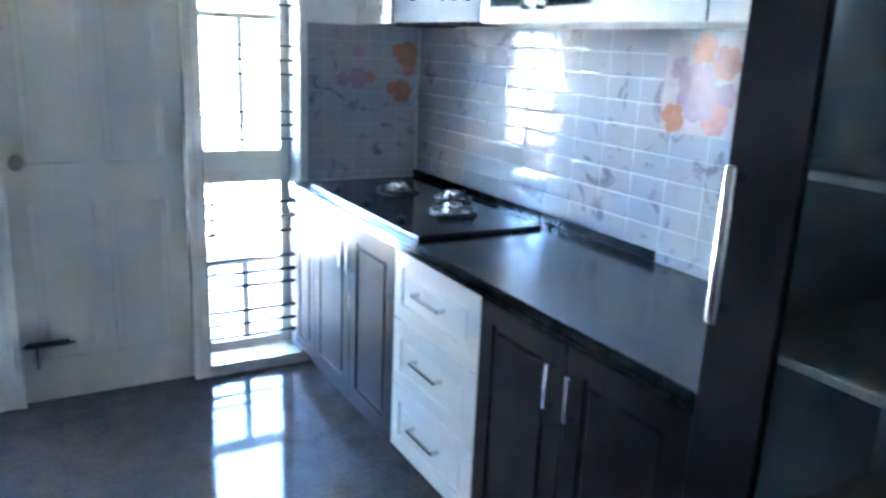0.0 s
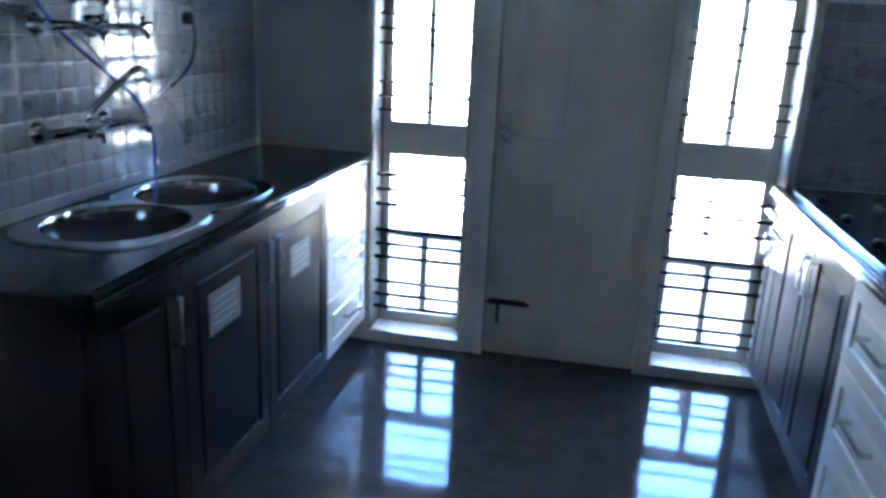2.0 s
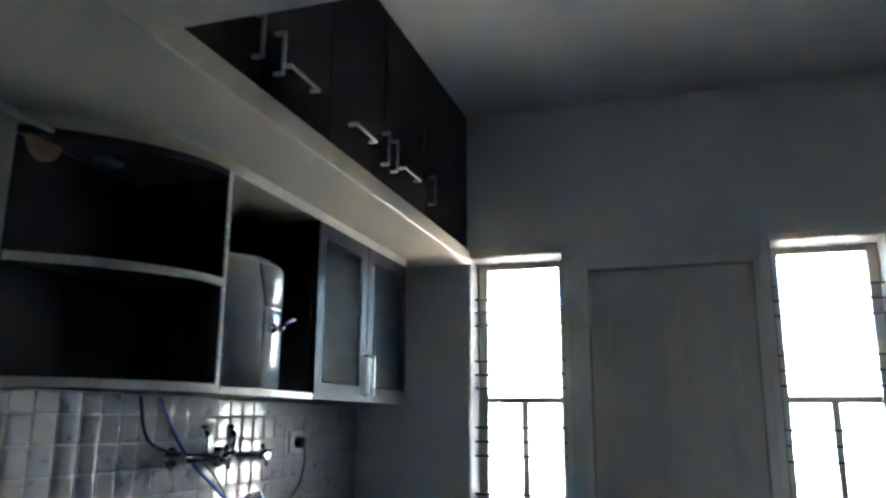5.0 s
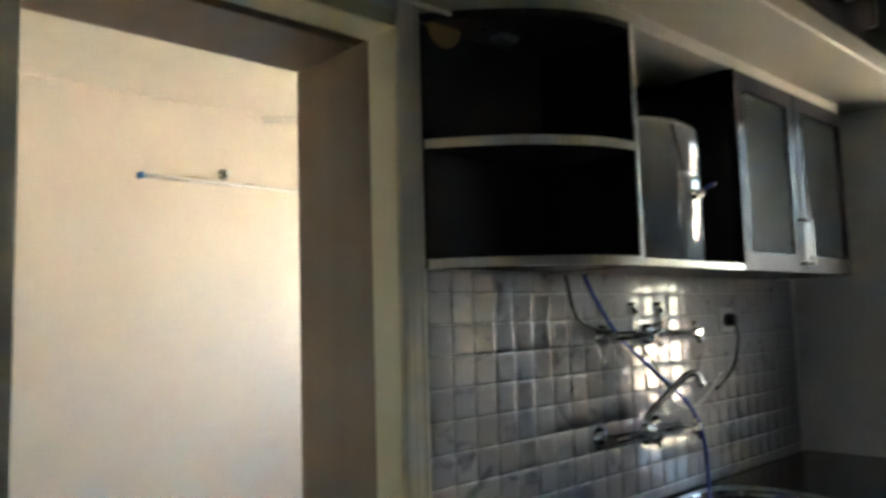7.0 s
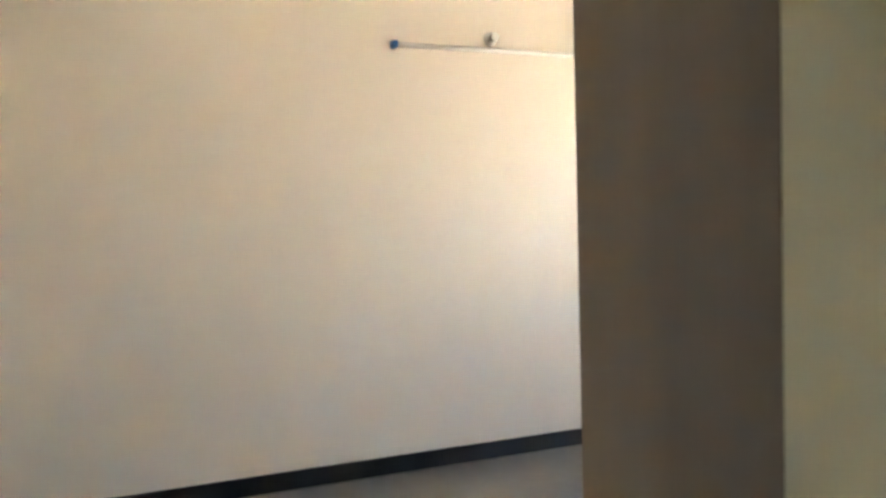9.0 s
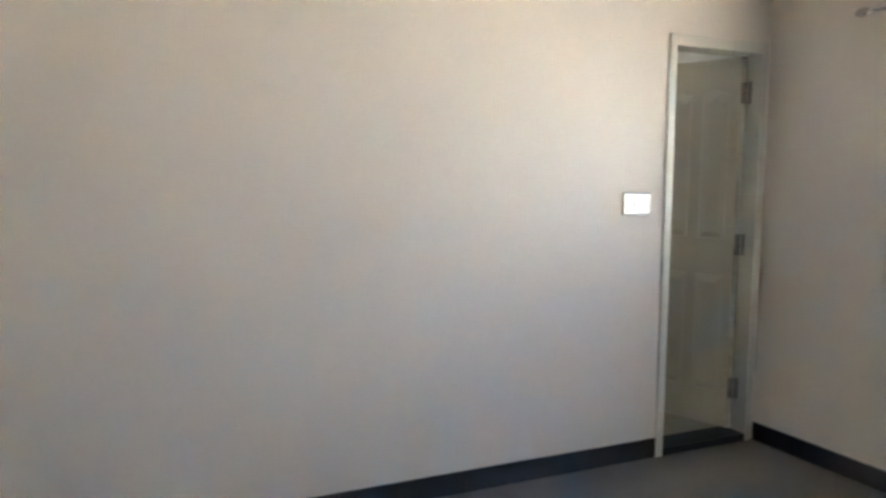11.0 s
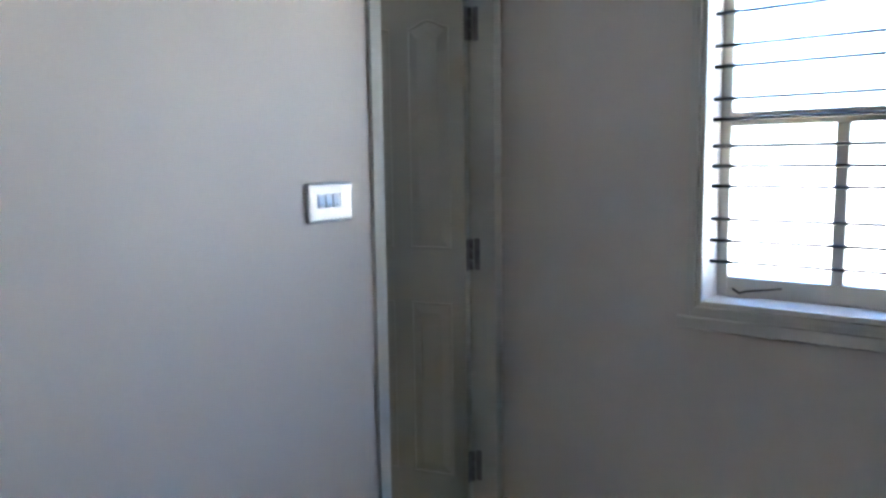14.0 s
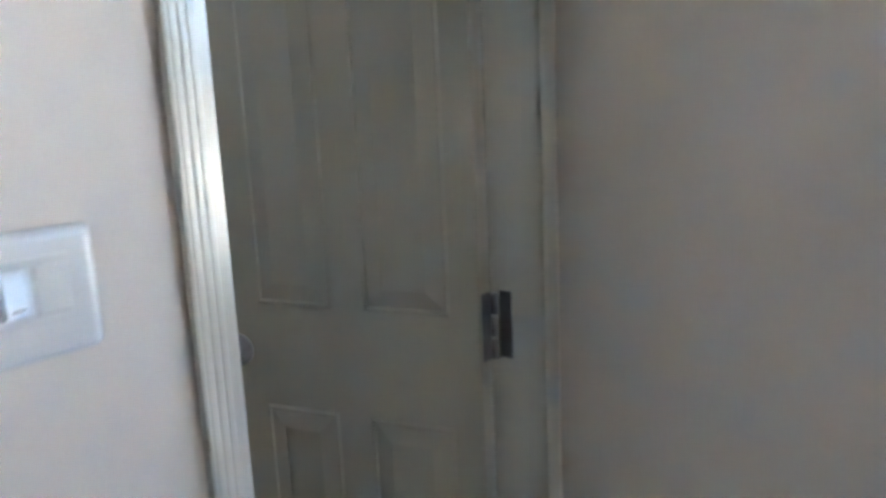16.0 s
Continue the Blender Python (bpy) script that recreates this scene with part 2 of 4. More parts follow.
facade = structure("wall_kitchen_facade", [
    (KX0 - 0.145, KY1, -0.12, WL[0], KY1 + 0.23, KZ), (WL[0], KY1, WT, WL[1], KY1 + 0.23, KZ), (WL[0], KY1, -0.12, WL[1], KY1 + 0.23, 0.035),
    (WL[1], KY1, -0.12, DL, KY1 + 0.23, KZ), (DL, KY1, DT, DR, KY1 + 0.23, KZ), (DR, KY1, -0.12, WR[0], KY1 + 0.23, KZ),
    (WR[0], KY1, WT, WR[1], KY1 + 0.23, KZ), (WR[0], KY1, -0.12, WR[1], KY1 + 0.23, 0.035), (WR[1], KY1, -0.12, KX1 + 0.2, KY1 + 0.23, KZ)],
    PLASTER, "grey plastered outer kitchen wall with two slit windows", "wall")
stove_wall = structure("wall_stove", [(KX1, KY0, 0, KX1 + 0.2, KY1, KZ)], PLASTER, "plastered kitchen wall behind the hob", "wall")
structure("wall_kitchen_back", [(PX, KY0 - 0.2, 0, KX1 + 0.2, KY0, KZ)], PLASTER, "plain plastered kitchen wall", "wall")
OY0, OY1, OZ = 0.575, 1.455, 2.125                  # doorway in the partition, with its frame
sink_wall = structure("wall_sink", [(PX, OY1, 0, KX0, KY1, KZ), (PX, OY0, OZ, KX0, OY1, KZ), (PX, KY0, 0, KX0, OY0, KZ)], PLASTER, "partition wall between kitchen and bedroom", "wall")
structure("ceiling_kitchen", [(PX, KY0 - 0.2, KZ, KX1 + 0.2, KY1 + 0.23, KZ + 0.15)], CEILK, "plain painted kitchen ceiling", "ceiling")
structure("ceiling_bedroom", [(BX0 - 0.2, BY0 - 0.2, BZ, PX, BY1 + 0.2, BZ + 0.15)], CEIL, "plain off-white bedroom ceiling", "ceiling")
structure("ceiling_bath", [(BX0 - 1.6, 3.6, 2.45, BX0 - 0.14, 5.4, 2.6)], CEIL, "plain bathroom ceiling", "ceiling")
BD0, BD1, BDT = 4.318, 4.955, 2.115                 # bathroom door opening, with its frame
structure("wall_beige", [(BX0 - 0.14, BY0, 0, BX0, BD0, BZ), (BX0 - 0.14, BD0, BDT, BX0, BD1, BZ), (BX0 - 0.14, BD1, 0, BX0, 5.5, BZ)], BEIGE, "smooth beige painted bedroom wall", "wall")
BW0, BW1, BWB, BWT = -4.17, -1.75, 0.965, 2.10
structure("wall_bedroom_window", [(BX0, BY1, 0, BW0, BY1 + 0.2, BZ), (BW0, BY1, 0, BW1, BY1 + 0.2, BWB), (BW0, BY1, BWT, BW1, BY1 + 0.2, BZ), (BW1, BY1, 0, PX, BY1 + 0.2, BZ)],
          BEIGE, "beige bedroom wall with a barred window", "wall")
structure("wall_bedroom_back", [(BX0 - 0.14, BY0 - 0.2, 0, PX, BY0, BZ)], BEIGE, "plain beige bedroom wall", "wall")
structure("wall_bedroom_side", [(PX - 0.02, KY1 + 0.23, 0, PX + 0.18, BY1 + 0.2, BZ)], BEIGE, "plain beige bedroom wall", "wall")
structure("wall_bath", [(BX0 - 1.7, 3.5, 0, BX0 - 1.6, 4.1, 2.6), (BX0 - 1.7, 4.1, 0, BX0 - 1.6, 4.5, 2.0), (BX0 - 1.7, 4.1, 2.3, BX0 - 1.6, 4.5, 2.6), (BX0 - 1.7, 4.5, 0, BX0 - 1.6, 5.5, 2.6), (BX0 - 1.6, 3.5, 0, BX0 - 0.14, 3.6, 2.6), (BX0 - 1.6, 5.4, 0, BX0 - 0.14, 5.5, 2.6)], PLASTER, "pale bathroom wall", "wall")
structure("baseboard_beige", [(BX0, BY0, 0, BX0 + 0.012, BD0, 0.1)], SKIRT, "black stone skirting", "baseboard", 0.002)
structure("baseboard_window", [(BX0 + 0.013, BY1 - 0.012, 0, PX - 0.03, BY1, 0.1)], SKIRT, "black stone skirting", "baseboard", 0.002)
structure("threshold_bath", [(BX0 - 0.14, BD0 + 0.041, 0, BX0 + 0.015, BD1 - 0.031, 0.04)], SKIRT, "dark stone threshold under the bathroom door", "threshold", 0.003)
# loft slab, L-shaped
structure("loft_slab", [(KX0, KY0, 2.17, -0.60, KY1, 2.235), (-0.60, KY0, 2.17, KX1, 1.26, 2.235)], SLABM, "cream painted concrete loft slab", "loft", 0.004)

# ---- outside ----
structure("ground", [(-400, -400, -3.3, 400, 400, -3.2)], EARTH, "dry sunlit ground below the house", "ground")
structure("balcony_slab", [(PX + 0.18, KY1 + 0.23, -0.2, 2.6, 5.8, -0.03)], CONCRETE, "sunlit concrete balcony floor", "balcony")
# Out of view; added to keep sideways daylight off the drawers.
structure("wall_side_light_block", [(1.85, KY1 + 0.23, -0.03, 2.0, 5.8, 2.75)], CONCRETE, "unseen concrete side wall added to block side light", "wall")
# Unseen overhang, added to dim the sky light entering the kitchen.
structure("sky_block_slab", [(PX + 0.18, KY1 + 0.23, 2.75, 2.6, 5.8, 2.88)], CONCRETE, "unseen concrete slab added to block sky light", "roof")
rail = thing("balcony_railing", (0.6, 5.12, -0.03), "red oxide painted metal balcony railing", "railing")
for zz in (0.12, 0.3, 0.48, 0.66, 0.84, 0.98):
    bm = bmesh.new()
    tube(bm, [(PX + 0.2, 5.12, zz), (1.84, 5.12, zz)], 0.012)
    part("rail", bm, RAIL, rail)
for xx in (-0.95, 0.05, 1.05, 1.75):
    boxpart("post", (xx - 0.02, 5.1, -0.03, xx + 0.02, 5.14, 1.0), RAIL, rail)


# ---- windows, doors ----
def kitchen_window(name, x0, x1):
    g0, g1 = x0 + 0.045, x1 - 0.045
    w = tagged(new(name), "tall slit window with iron bars and overexposed daylight", "window", kind="structure")
    w.location = ((x0 + x1) / 2, KY1 + 0.17, 0.035)
    y0, y1 = KY1 + 0.15, KY1 + 0.21
    e = 0.0
    bm = bmesh.new()
    box(bm, x0 + e, y0, 0.035, g0, y1, WT, 0.003)
    box(bm, g1, y0, 0.035, x1 - e, y1, WT, 0.003)
    box(bm, g0, y0, 0.035, g1, y1, 0.10, 0.003)
    box(bm, g0, y0, 0.845, g1, y1, 0.995, 0.003)
    box(bm, g0, y0, 2.165, g1, y1, WT, 0.003)
    part("window_frame", bm, FRAMEW, w)
    bm = bmesh.new()
    for z0, z1 in ((0.462, 0.492), (1.555, 1.585)):
        box(bm, g0, y0 + 0.01, z0, g1, y1 - 0.01, z1, 0.003)
    part("transom", bm, FRAMEW, w)
    c = (g0 + g1) / 2
    for z0, z1 in ((0.10, 0.462), (0.995, 1.555)):
        boxpart("mullion", (c - 0.016, y0 + 0.01, z0, c + 0.016, y1 - 0.01, z1), FRAMEW, w)
    for a, b, z0, z1 in ((g0, c, 0.1, 0.462), (c, g1, 0.1, 0.462), (g0, g1, 0.492, 0.845), (g0, c, 0.995, 1.555), (c, g1, 0.995, 1.555), (g0, g1, 1.585, 2.165)):
        ob = boxpart("pane", (a, y0 + 0.028, z0, b, y0 + 0.032, z1), GLASS, w, bev=0)
        ob.visible_shadow = False
    for z in (0.145, 0.205, 0.268, 0.385, 0.447, 0.513, 0.632, 0.70, 0.768, 1.05, 1.11, 1.17, 1.33, 1.39, 1.45, 1.62, 1.68, 1.74, 1.9, 1.96, 2.02):
        bm = bmesh.new()
        tube(bm, [(x0 - 0.01, KY1 + 0.075, z), (x1 + 0.01, KY1 + 0.075, z)], 0.0085 if z < 0.9 else 0.0045, 8)
        part("bar", bm, IRON, w)
    # Thin sheets added over the reveals, with their shade painted in.
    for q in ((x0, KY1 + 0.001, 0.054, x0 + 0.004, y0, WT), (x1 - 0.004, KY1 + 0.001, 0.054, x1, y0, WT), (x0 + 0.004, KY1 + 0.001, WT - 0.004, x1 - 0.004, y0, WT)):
        boxpart("reveal_shade_lining", q, REVEAL_SHADE, w, bev=0)
    boxpart("window_sill", (x0, KY1 - 0.006, 0.035, x1, KY1 + 0.15, 0.052), CASING, w)
    # shutter hinges and stay at the inner edge
    for z in (0.17, 0.80, 1.04):
        bm = bmesh.new()
        tube(bm, [(x1 - 0.012 if x0 < 0 else x0 + 0.012, KY1 + 0.135, z - 0.045), (x1 - 0.012 if x0 < 0 else x0 + 0.012, KY1 + 0.135, z + 0.045)], 0.009, 8)
        part("hinge", bm, IRON, w)
    bm = bmesh.new()
    tube(bm, [(g1 - 0.07, KY1 + 0.14, 0.06), (g1 + 0.0, KY1 + 0.10, 0.075), (g1 + 0.03, KY1 + 0.08, 0.06)], 0.004, 6)
    part("latch", bm, BRASSY, w)
    bm = bmesh.new()
    for a, b in ((x0 - 0.03, x0), (x1, x1 + 0.03)):
        box(bm, a, KY1 - 0.008, 0.0, b, KY1, WT + 0.03, 0.002)
    box(bm, x0, KY1 - 0.008, 0.0, x1, KY1, 0.034, 0.002)
    box(bm, x0, KY1 - 0.008, WT, x1, KY1, WT + 0.03, 0.002)
    part("trim", bm, FRAMEW, w)
    return w


kitchen_window("window_1", *WL)
kitchen_window("window_2", *WR)


def panel(bm, x0, x1, z0, z1, y, d, arch=0.0):
    """A raised door panel facing -y: a moulded rim with a raised field."""
    for i in range(2):
        s = 0.0 if i == 0 else 0.03
        a = [(x0 + s, z0 + s), (x1 - s, z0 + s), (x1 - s, z1 - s)]
        if arch:
            n = 10
            a += [(x1 - s + (x0 - x1 + 2 * s) * k / n, z1 - s + arch * math.sin(math.pi * k / n) ** 1.0) for k in range(1, n)]
        a += [(x0 + s, z1 - s)]
        if i == 0:
            pts = [(p[0], y, p[1]) for p in a] + [(a[0][0], y, a[0][1])]
            tube(bm, pts, d, 6)
        else:
            vs = [bm.verts.new((p[0], y - d * 0.8, p[1])) for p in a]
            us = [bm.verts.new((p[0] + (0.012 if p[0] < (x0 + x1) / 2 else -0.012) * -1, y, p[1])) for p in a]
            bm.faces.new(vs)
            for k in range(len(a)):
                bm.faces.new((vs[k], vs[(k + 1) % len(a)], us[(k + 1) % len(a)], us[k]))


kd = tagged(new("door_1"), "closed cream wooden balcony door with tall moulded panels", "door", kind="structure")
kd.location = ((DL + DR) / 2, KY1 + 0.05, 0)
bm = bmesh.new()
box(bm, DL + 0.035, KY1 + 0.035, 0.0, DR - 0.035, KY1 + 0.07, DT - 0.035, 0.003)
part("leaf", bm, DOORK, kd)
for a, b in ((DL + 0.11, 0.225), (0.285, DR - 0.11)):
    for z0, z1 in ((0.18, 0.82), (0.98, 2.0)):
        bm = bmesh.new()
        panel(bm, a, b, z0, z1, KY1 + 0.035, 0.004)
        part("panel", bm, DOORK, kd)
bm = bmesh.new()
box(bm, DL, KY1 - 0.012, 0, DL + 0.035, KY1 + 0.12, DT, 0.003)
box(bm, DR - 0.035, KY1 - 0.012, 0, DR, KY1 + 0.12, DT, 0.003)
box(bm, DL + 0.035, KY1 - 0.012, DT - 0.035, DR - 0.035, KY1 + 0.12, DT, 0.003)
part("frame", bm, CASING, kd, "glossy cream door frame")
bm = bmesh.new()
lathe(bm, (-0.03, KY1 + 0.035, 0.99), (0, -1, 0), [(0, 0.026), (0.008, 0.026), (0.012, 0.011), (0.035, 0.011), (0.04, 0.024), (0.055, 0.027), (0.066, 0.018), (0.068, 0.0)])
part("knob", bm, HINGE, kd, "dull steel knob")
bm = bmesh.new()
box(bm, -0.06, KY1 + 0.022, 0.235, 0.10, KY1 + 0.034, 0.26, 0.003)
tube(bm, [(-0.07, KY1 + 0.018, 0.248), (0.12, KY1 + 0.018, 0.248)], 0.007, 8)
tube(bm, [(-0.02, KY1 + 0.018, 0.25), (-0.02, KY1 + 0.018, 0.15)], 0.007, 8)
part("bolt", bm, IRON, kd, "dark iron tower bolt")


# doorway to the bedroom with its casing
fr = tagged(new("door_frame_bedroom"), "cream painted wooden frame of the open bedroom doorway", "door frame", kind="structure")
JY = 1.388                                          # inner face of the jamb beside the wardrobe
fr.location = (KX0, (OY0 + OY1) / 2, 0)
for a, b, n in ((OY0, OY0 + 0.055, "jamb"), (JY, OY1, "jamb")):
    # The left jamb takes the casing's grey to paint in its shade.
    boxpart(n, (-1.221, a, 0, KX0 + (0.012 if a < 1 else 0.0015), b, OZ), GREYCASE_JAMBSHADE if a < 1 else CREAM, fr)
boxpart("head", (-1.221, OY0 + 0.055, OZ - 0.045, KX0 + 0.012, JY, OZ), CREAM, fr)
for yy, xo in ((OY0 - 0.085, KX0), (JY + 0.003, KX0 + 0.002)):
    bm = bmesh.new()
    w = 0.083 if yy < 1 else 0.067
    box(bm, xo, yy, 0, xo + 0.010, yy + w, OZ + 0.03, 0.002)
    for k, h in ((0.07, 0.0115), (0.36, 0.0112), (0.74, 0.0125)):
        box(bm, xo + 0.004, yy + k * w, 0, xo + h, yy + k * w + 0.014, OZ + 0.03, 0.004, 2)
    part("casing", bm, GREYCASE_JAMBSHADE, fr, "glossy greyish moulded casing")

leaf = tagged(new("door_bedroom"), "white panelled bedroom door standing wide open", "door", kind="structure")
leaf.location = (PX - 0.01, OY0 + 0.06, 0)
M = pose(PX - 0.01, OY0 + 0.05, 0, 0, 0, 182)


def leafpart(name, bm, m, material, parent, label=""):
    bmesh.ops.transform(bm, matrix=m, verts=bm.verts)
    return part(name, bm, material, parent, label)


bm = bmesh.new()
box(bm, 0.0, -0.038, 0.012, 0.72, -0.002, 2.06, 0.003)
leafpart("leaf", bm, M, CASING, leaf)
for a, b in ((0.10, 0.335), (0.385, 0.62)):
    for z0, z1 in ((0.18, 0.85), (1.08, 1.9)):
        bm = bmesh.new()
        panel(bm, a, b, z0, z1, -0.038, 0.006)
        leafpart("panel", bm, M, CASING, leaf)
bm = bmesh.new()
lathe(bm, (0.66, -0.038, 1.0), (0, -1, 0), [(0, 0.03), (0.008, 0.03), (0.012, 0.012), (0.04, 0.012), (0.046, 0.026), (0.06, 0.03), (0.074, 0.022), (0.078, 0.0)])
leafpart("knob", bm, M, CHROME, leaf, "polished steel knob")

# wardrobe built round the doorway on the bedroom side
wd = thing("wardrobe", (PX - 0.17, 2.2, 0), "brown wood-grain laminate wardrobe beside the doorway", "wardrobe")
WX = -1.53
boxpart("side_panel", (WX, JY + 0.004, 0, -1.2225, OY1 - 0.013, 2.086), LAMINATE, wd, bev=0.0015)
boxpart("body", (WX + 0.02, OY1 - 0.010, 0.0, PX - 0.004, 3.2, 2.6), LAMINATE, wd)
boxpart("door", (WX, OY1 - 0.008, 0.08, WX + 0.019, 2.30, 2.58), LAMINATE, wd)
boxpart("door", (WX, 2.304, 0.08, WX + 0.019, 3.2, 2.58), LAMINATE, wd)
boxpart("overhead_box", (WX, OY0 - 0.3, 2.088, PX - 0.006, OY1 - 0.012, 2.6), LAMINATE, wd, bev=0.0015)


# bathroom door
bf = tagged(new("door_frame_bath"), "glossy cream painted door frame with moulded casing", "door frame", kind="structure")
bf.location = (BX0, 4.63, 0)
boxpart("jamb", (BX0 - 0.14, BD0, 0, BX0 + 0.012, BD0 + 0.040, BDT), CASING, bf)
bm = bmesh.new()                                       # hinge jamb, rebated behind the leaf
box(bm, BX0 - 0.095, BD1 - 0.030, 0, BX0 + 0.012, BD1, BDT, 0.002)
box(bm, BX0 - 0.14, BD1 - 0.055, 0, BX0 - 0.0955, BD1, BDT, 0.002)
part("jamb", bm, CASING, bf)
boxpart("head", (BX0 - 0.14, BD0 + 0.040, BDT - 0.055, BX0 + 0.012, BD1 - 0.030, BDT), CASING, bf)
for a, b, lo in ((BD0 - 0.006, BD0 + 0.04, 0), (BD1 - 0.030, BD1, 0)):
    bm = bmesh.new()
    for k, h in ((0.003, 0.0168), (0.012, 0.0172), (0.021, 0.0168)):
        box(bm, BX0 + 0.002, a, lo, BX0 + 0.0155, b, BDT - 0.003, 0.002) if k == 0.003 else None
        box(bm, BX0 + 0.008, a + k, lo, BX0 + h, a + k + 0.012, BDT - 0.003, 0.004, 2)
    part("casing", bm, CASING, bf)
bl = tagged(new("door_bath"), "half-open cream moulded bathroom door", "door", kind="structure")
HY, HX = 4.914, -4.985
ang = 197.0
bl.location = (HX, HY, 0)
M = pose(HX + 0.006, HY - 0.010, 0, 0, 0, ang)
bm = bmesh.new()
box(bm, 0.006, 0.0, 0.055, 0.585, 0.035, 2.055, 0.003)
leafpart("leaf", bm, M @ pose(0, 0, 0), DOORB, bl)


def bpanel(x0, x1, z0, z1, arch=0.0):
    """A moulded panel: sloped sides down to a recess, facing +y of the leaf."""
    bm = bmesh.new()
    n = 12 if arch else 1

    def outline(s, y):
        a = [(x0 + s, z0 + s), (x1 - s, z0 + s)]
        for k in range(n + 1):
            f = k / n
            a.append((x1 - s + (x0 - x1 + 2 * s) * f, z1 - s + arch * 0.5 * (1 - math.cos(2 * math.pi * f)) * 0.5))
        return [bm.verts.new((p[0], y, p[1])) for p in a]

    ls = [outline(s, 0.035 + h) for s, h in ((-0.003, 0.0), (0.003, 0.003), (0.007, 0.0005), (0.038, 0.007))]
    for a, b in zip(ls, ls[1:]):
        for k in range(len(a)):
            bm.faces.new((a[k], a[(k + 1) % len(a)], b[(k + 1) % len(a)], b[k]))
    bm.faces.new(ls[-1])
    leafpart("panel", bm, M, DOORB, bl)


for a, b in ((0.060, 0.215), (0.285, 0.435)):
    bpanel(a, b, 1.085, 1.86, 0.05)
    bpanel(a, b, 0.24, 0.885)
for z0 in (0.215, 1.005, 1.81):
    bm = bmesh.new()
    box(bm, HX + 0.002, HY - 0.036, z0, HX + 0.008, HY - 0.011, z0 + 0.115, 0.001)
    box(bm, HX + 0.012, HY + 0.0075, z0, HX + 0.036, HY + 0.0105, z0 + 0.115, 0.001)
    h = part("hinge", bm, HINGE, bl, "dull steel butt hinge")
    bm = bmesh.new()
    for k in range(3):
        tube(bm, [(HX + 0.010, HY - 0.006, z0 + 0.002 + k * 0.038), (HX + 0.010, HY - 0.006, z0 + 0.036 + k * 0.038)], 0.007, 10)
    part("knuckle", bm, HINGE, h)
bm = bmesh.new()
lathe(bm, (0.488, 0.035, 0.99), (0, 1, 0), [(0, 0.03), (0.008, 0.03), (0.012, 0.012), (0.035, 0.012), (0.04, 0.026), (0.055, 0.03), (0.068, 0.02), (0.07, 0.0)])
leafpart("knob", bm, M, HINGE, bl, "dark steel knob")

# bedroom window
bw = tagged(new("window_3"), "white framed bedroom window with horizontal iron bars", "window", kind="structure")
bw.location = ((BW0 + BW1) / 2, BY1 + 0.1, BWB)
bm = bmesh.new()
for a in (BY1 + 0.13,):
    box(bm, BW0, a, BWB, BW0 + 0.03, a + 0.05, BWT, 0.003)
    box(bm, BW1 - 0.06, a, BWB, BW1, a + 0.05, BWT, 0.003)
    box(bm, BW0 + 0.03, a, BWB, BW1 - 0.06, a + 0.05, BWB + 0.06, 0.003)
    box(bm, BW0 + 0.03, a, BWT - 0.06, BW1 - 0.06, a + 0.05, BWT, 0.003)
    box(bm, BW0 + 0.03, a, 1.49, BW1 - 0.06, a + 0.05, 1.535, 0.003)
part("window_frame", bm, FRAMEW, bw)
xs = [BW0 + 0.03, -3.83, -3.56, -3.29, -3.02, -2.75, -2.48, -2.21, BW1 - 0.06]
for xm in xs[1:-1]:
    boxpart("mullion", (xm - 0.018, BY1 + 0.135, BWB + 0.06, xm + 0.018, BY1 + 0.175, 1.49), FRAMEW, bw)
for a, b in zip(xs, xs[1:]):
    boxpart("pane", (a, BY1 + 0.153, BWB + 0.06, b, BY1 + 0.157, 1.49), GLASS, bw, bev=0).visible_shadow = False
boxpart("pane", (BW0 + 0.03, BY1 + 0.153, 1.535, BW1 - 0.06, BY1 + 0.157, BWT - 0.06), GLASS, bw, bev=0).visible_shadow = False
for z in (1.08, 1.145, 1.21, 1.31, 1.37, 1.43, 1.51, 1.57, 1.665, 1.725, 1.82, 1.88, 1.942, 2.01):
    bm = bmesh.new()
    tube(bm, [(BW0 - 0.01, BY1 + 0.06, z), (BW1 + 0.01, BY1 + 0.06, z)], 0.0055, 8)
    part("bar", bm, IRON, bw)
for k, (o, h) in enumerate(((0.0, 0.012), (0.018, 0.018), (0.034, 0.010))):
    bm = bmesh.new()
    x0, x1, z0, z1 = BW0 - o, BW1 + o, BWB - o, BWT + o
    w = 0.016
    box(bm, x0 - w, BY1 - h, z0 - w, x0, BY1, z1 + w, 0.002)
    box(bm, x1, BY1 - h, z0 - w, x1 + w, BY1, z1 + w, 0.002)
    box(bm, x0, BY1 - h, z0 - w, x1, BY1, z0, 0.002)
    box(bm, x0, BY1 - h, z1, x1, BY1, z1 + w, 0.002)
    part("casing", bm, FRAMEW, bw)
boxpart("window_sill", (BW0 - 0.075, BY1 - 0.02, BWB - 0.088, BW1 + 0.075, BY1, BWB - 0.05), FRAMEW, bw)
bm = bmesh.new()
tube(bm, [(BW0 + 0.05, BY1 + 0.12, BWB + 0.025), (BW0 + 0.075, BY1 + 0.115, BWB + 0.012), (BW0 + 0.09, BY1 + 0.11, BWB + 0.02), (BW0 + 0.20, BY1 + 0.10, BWB + 0.04)], 0.003, 6)
part("stay", bm, IRON, bw)


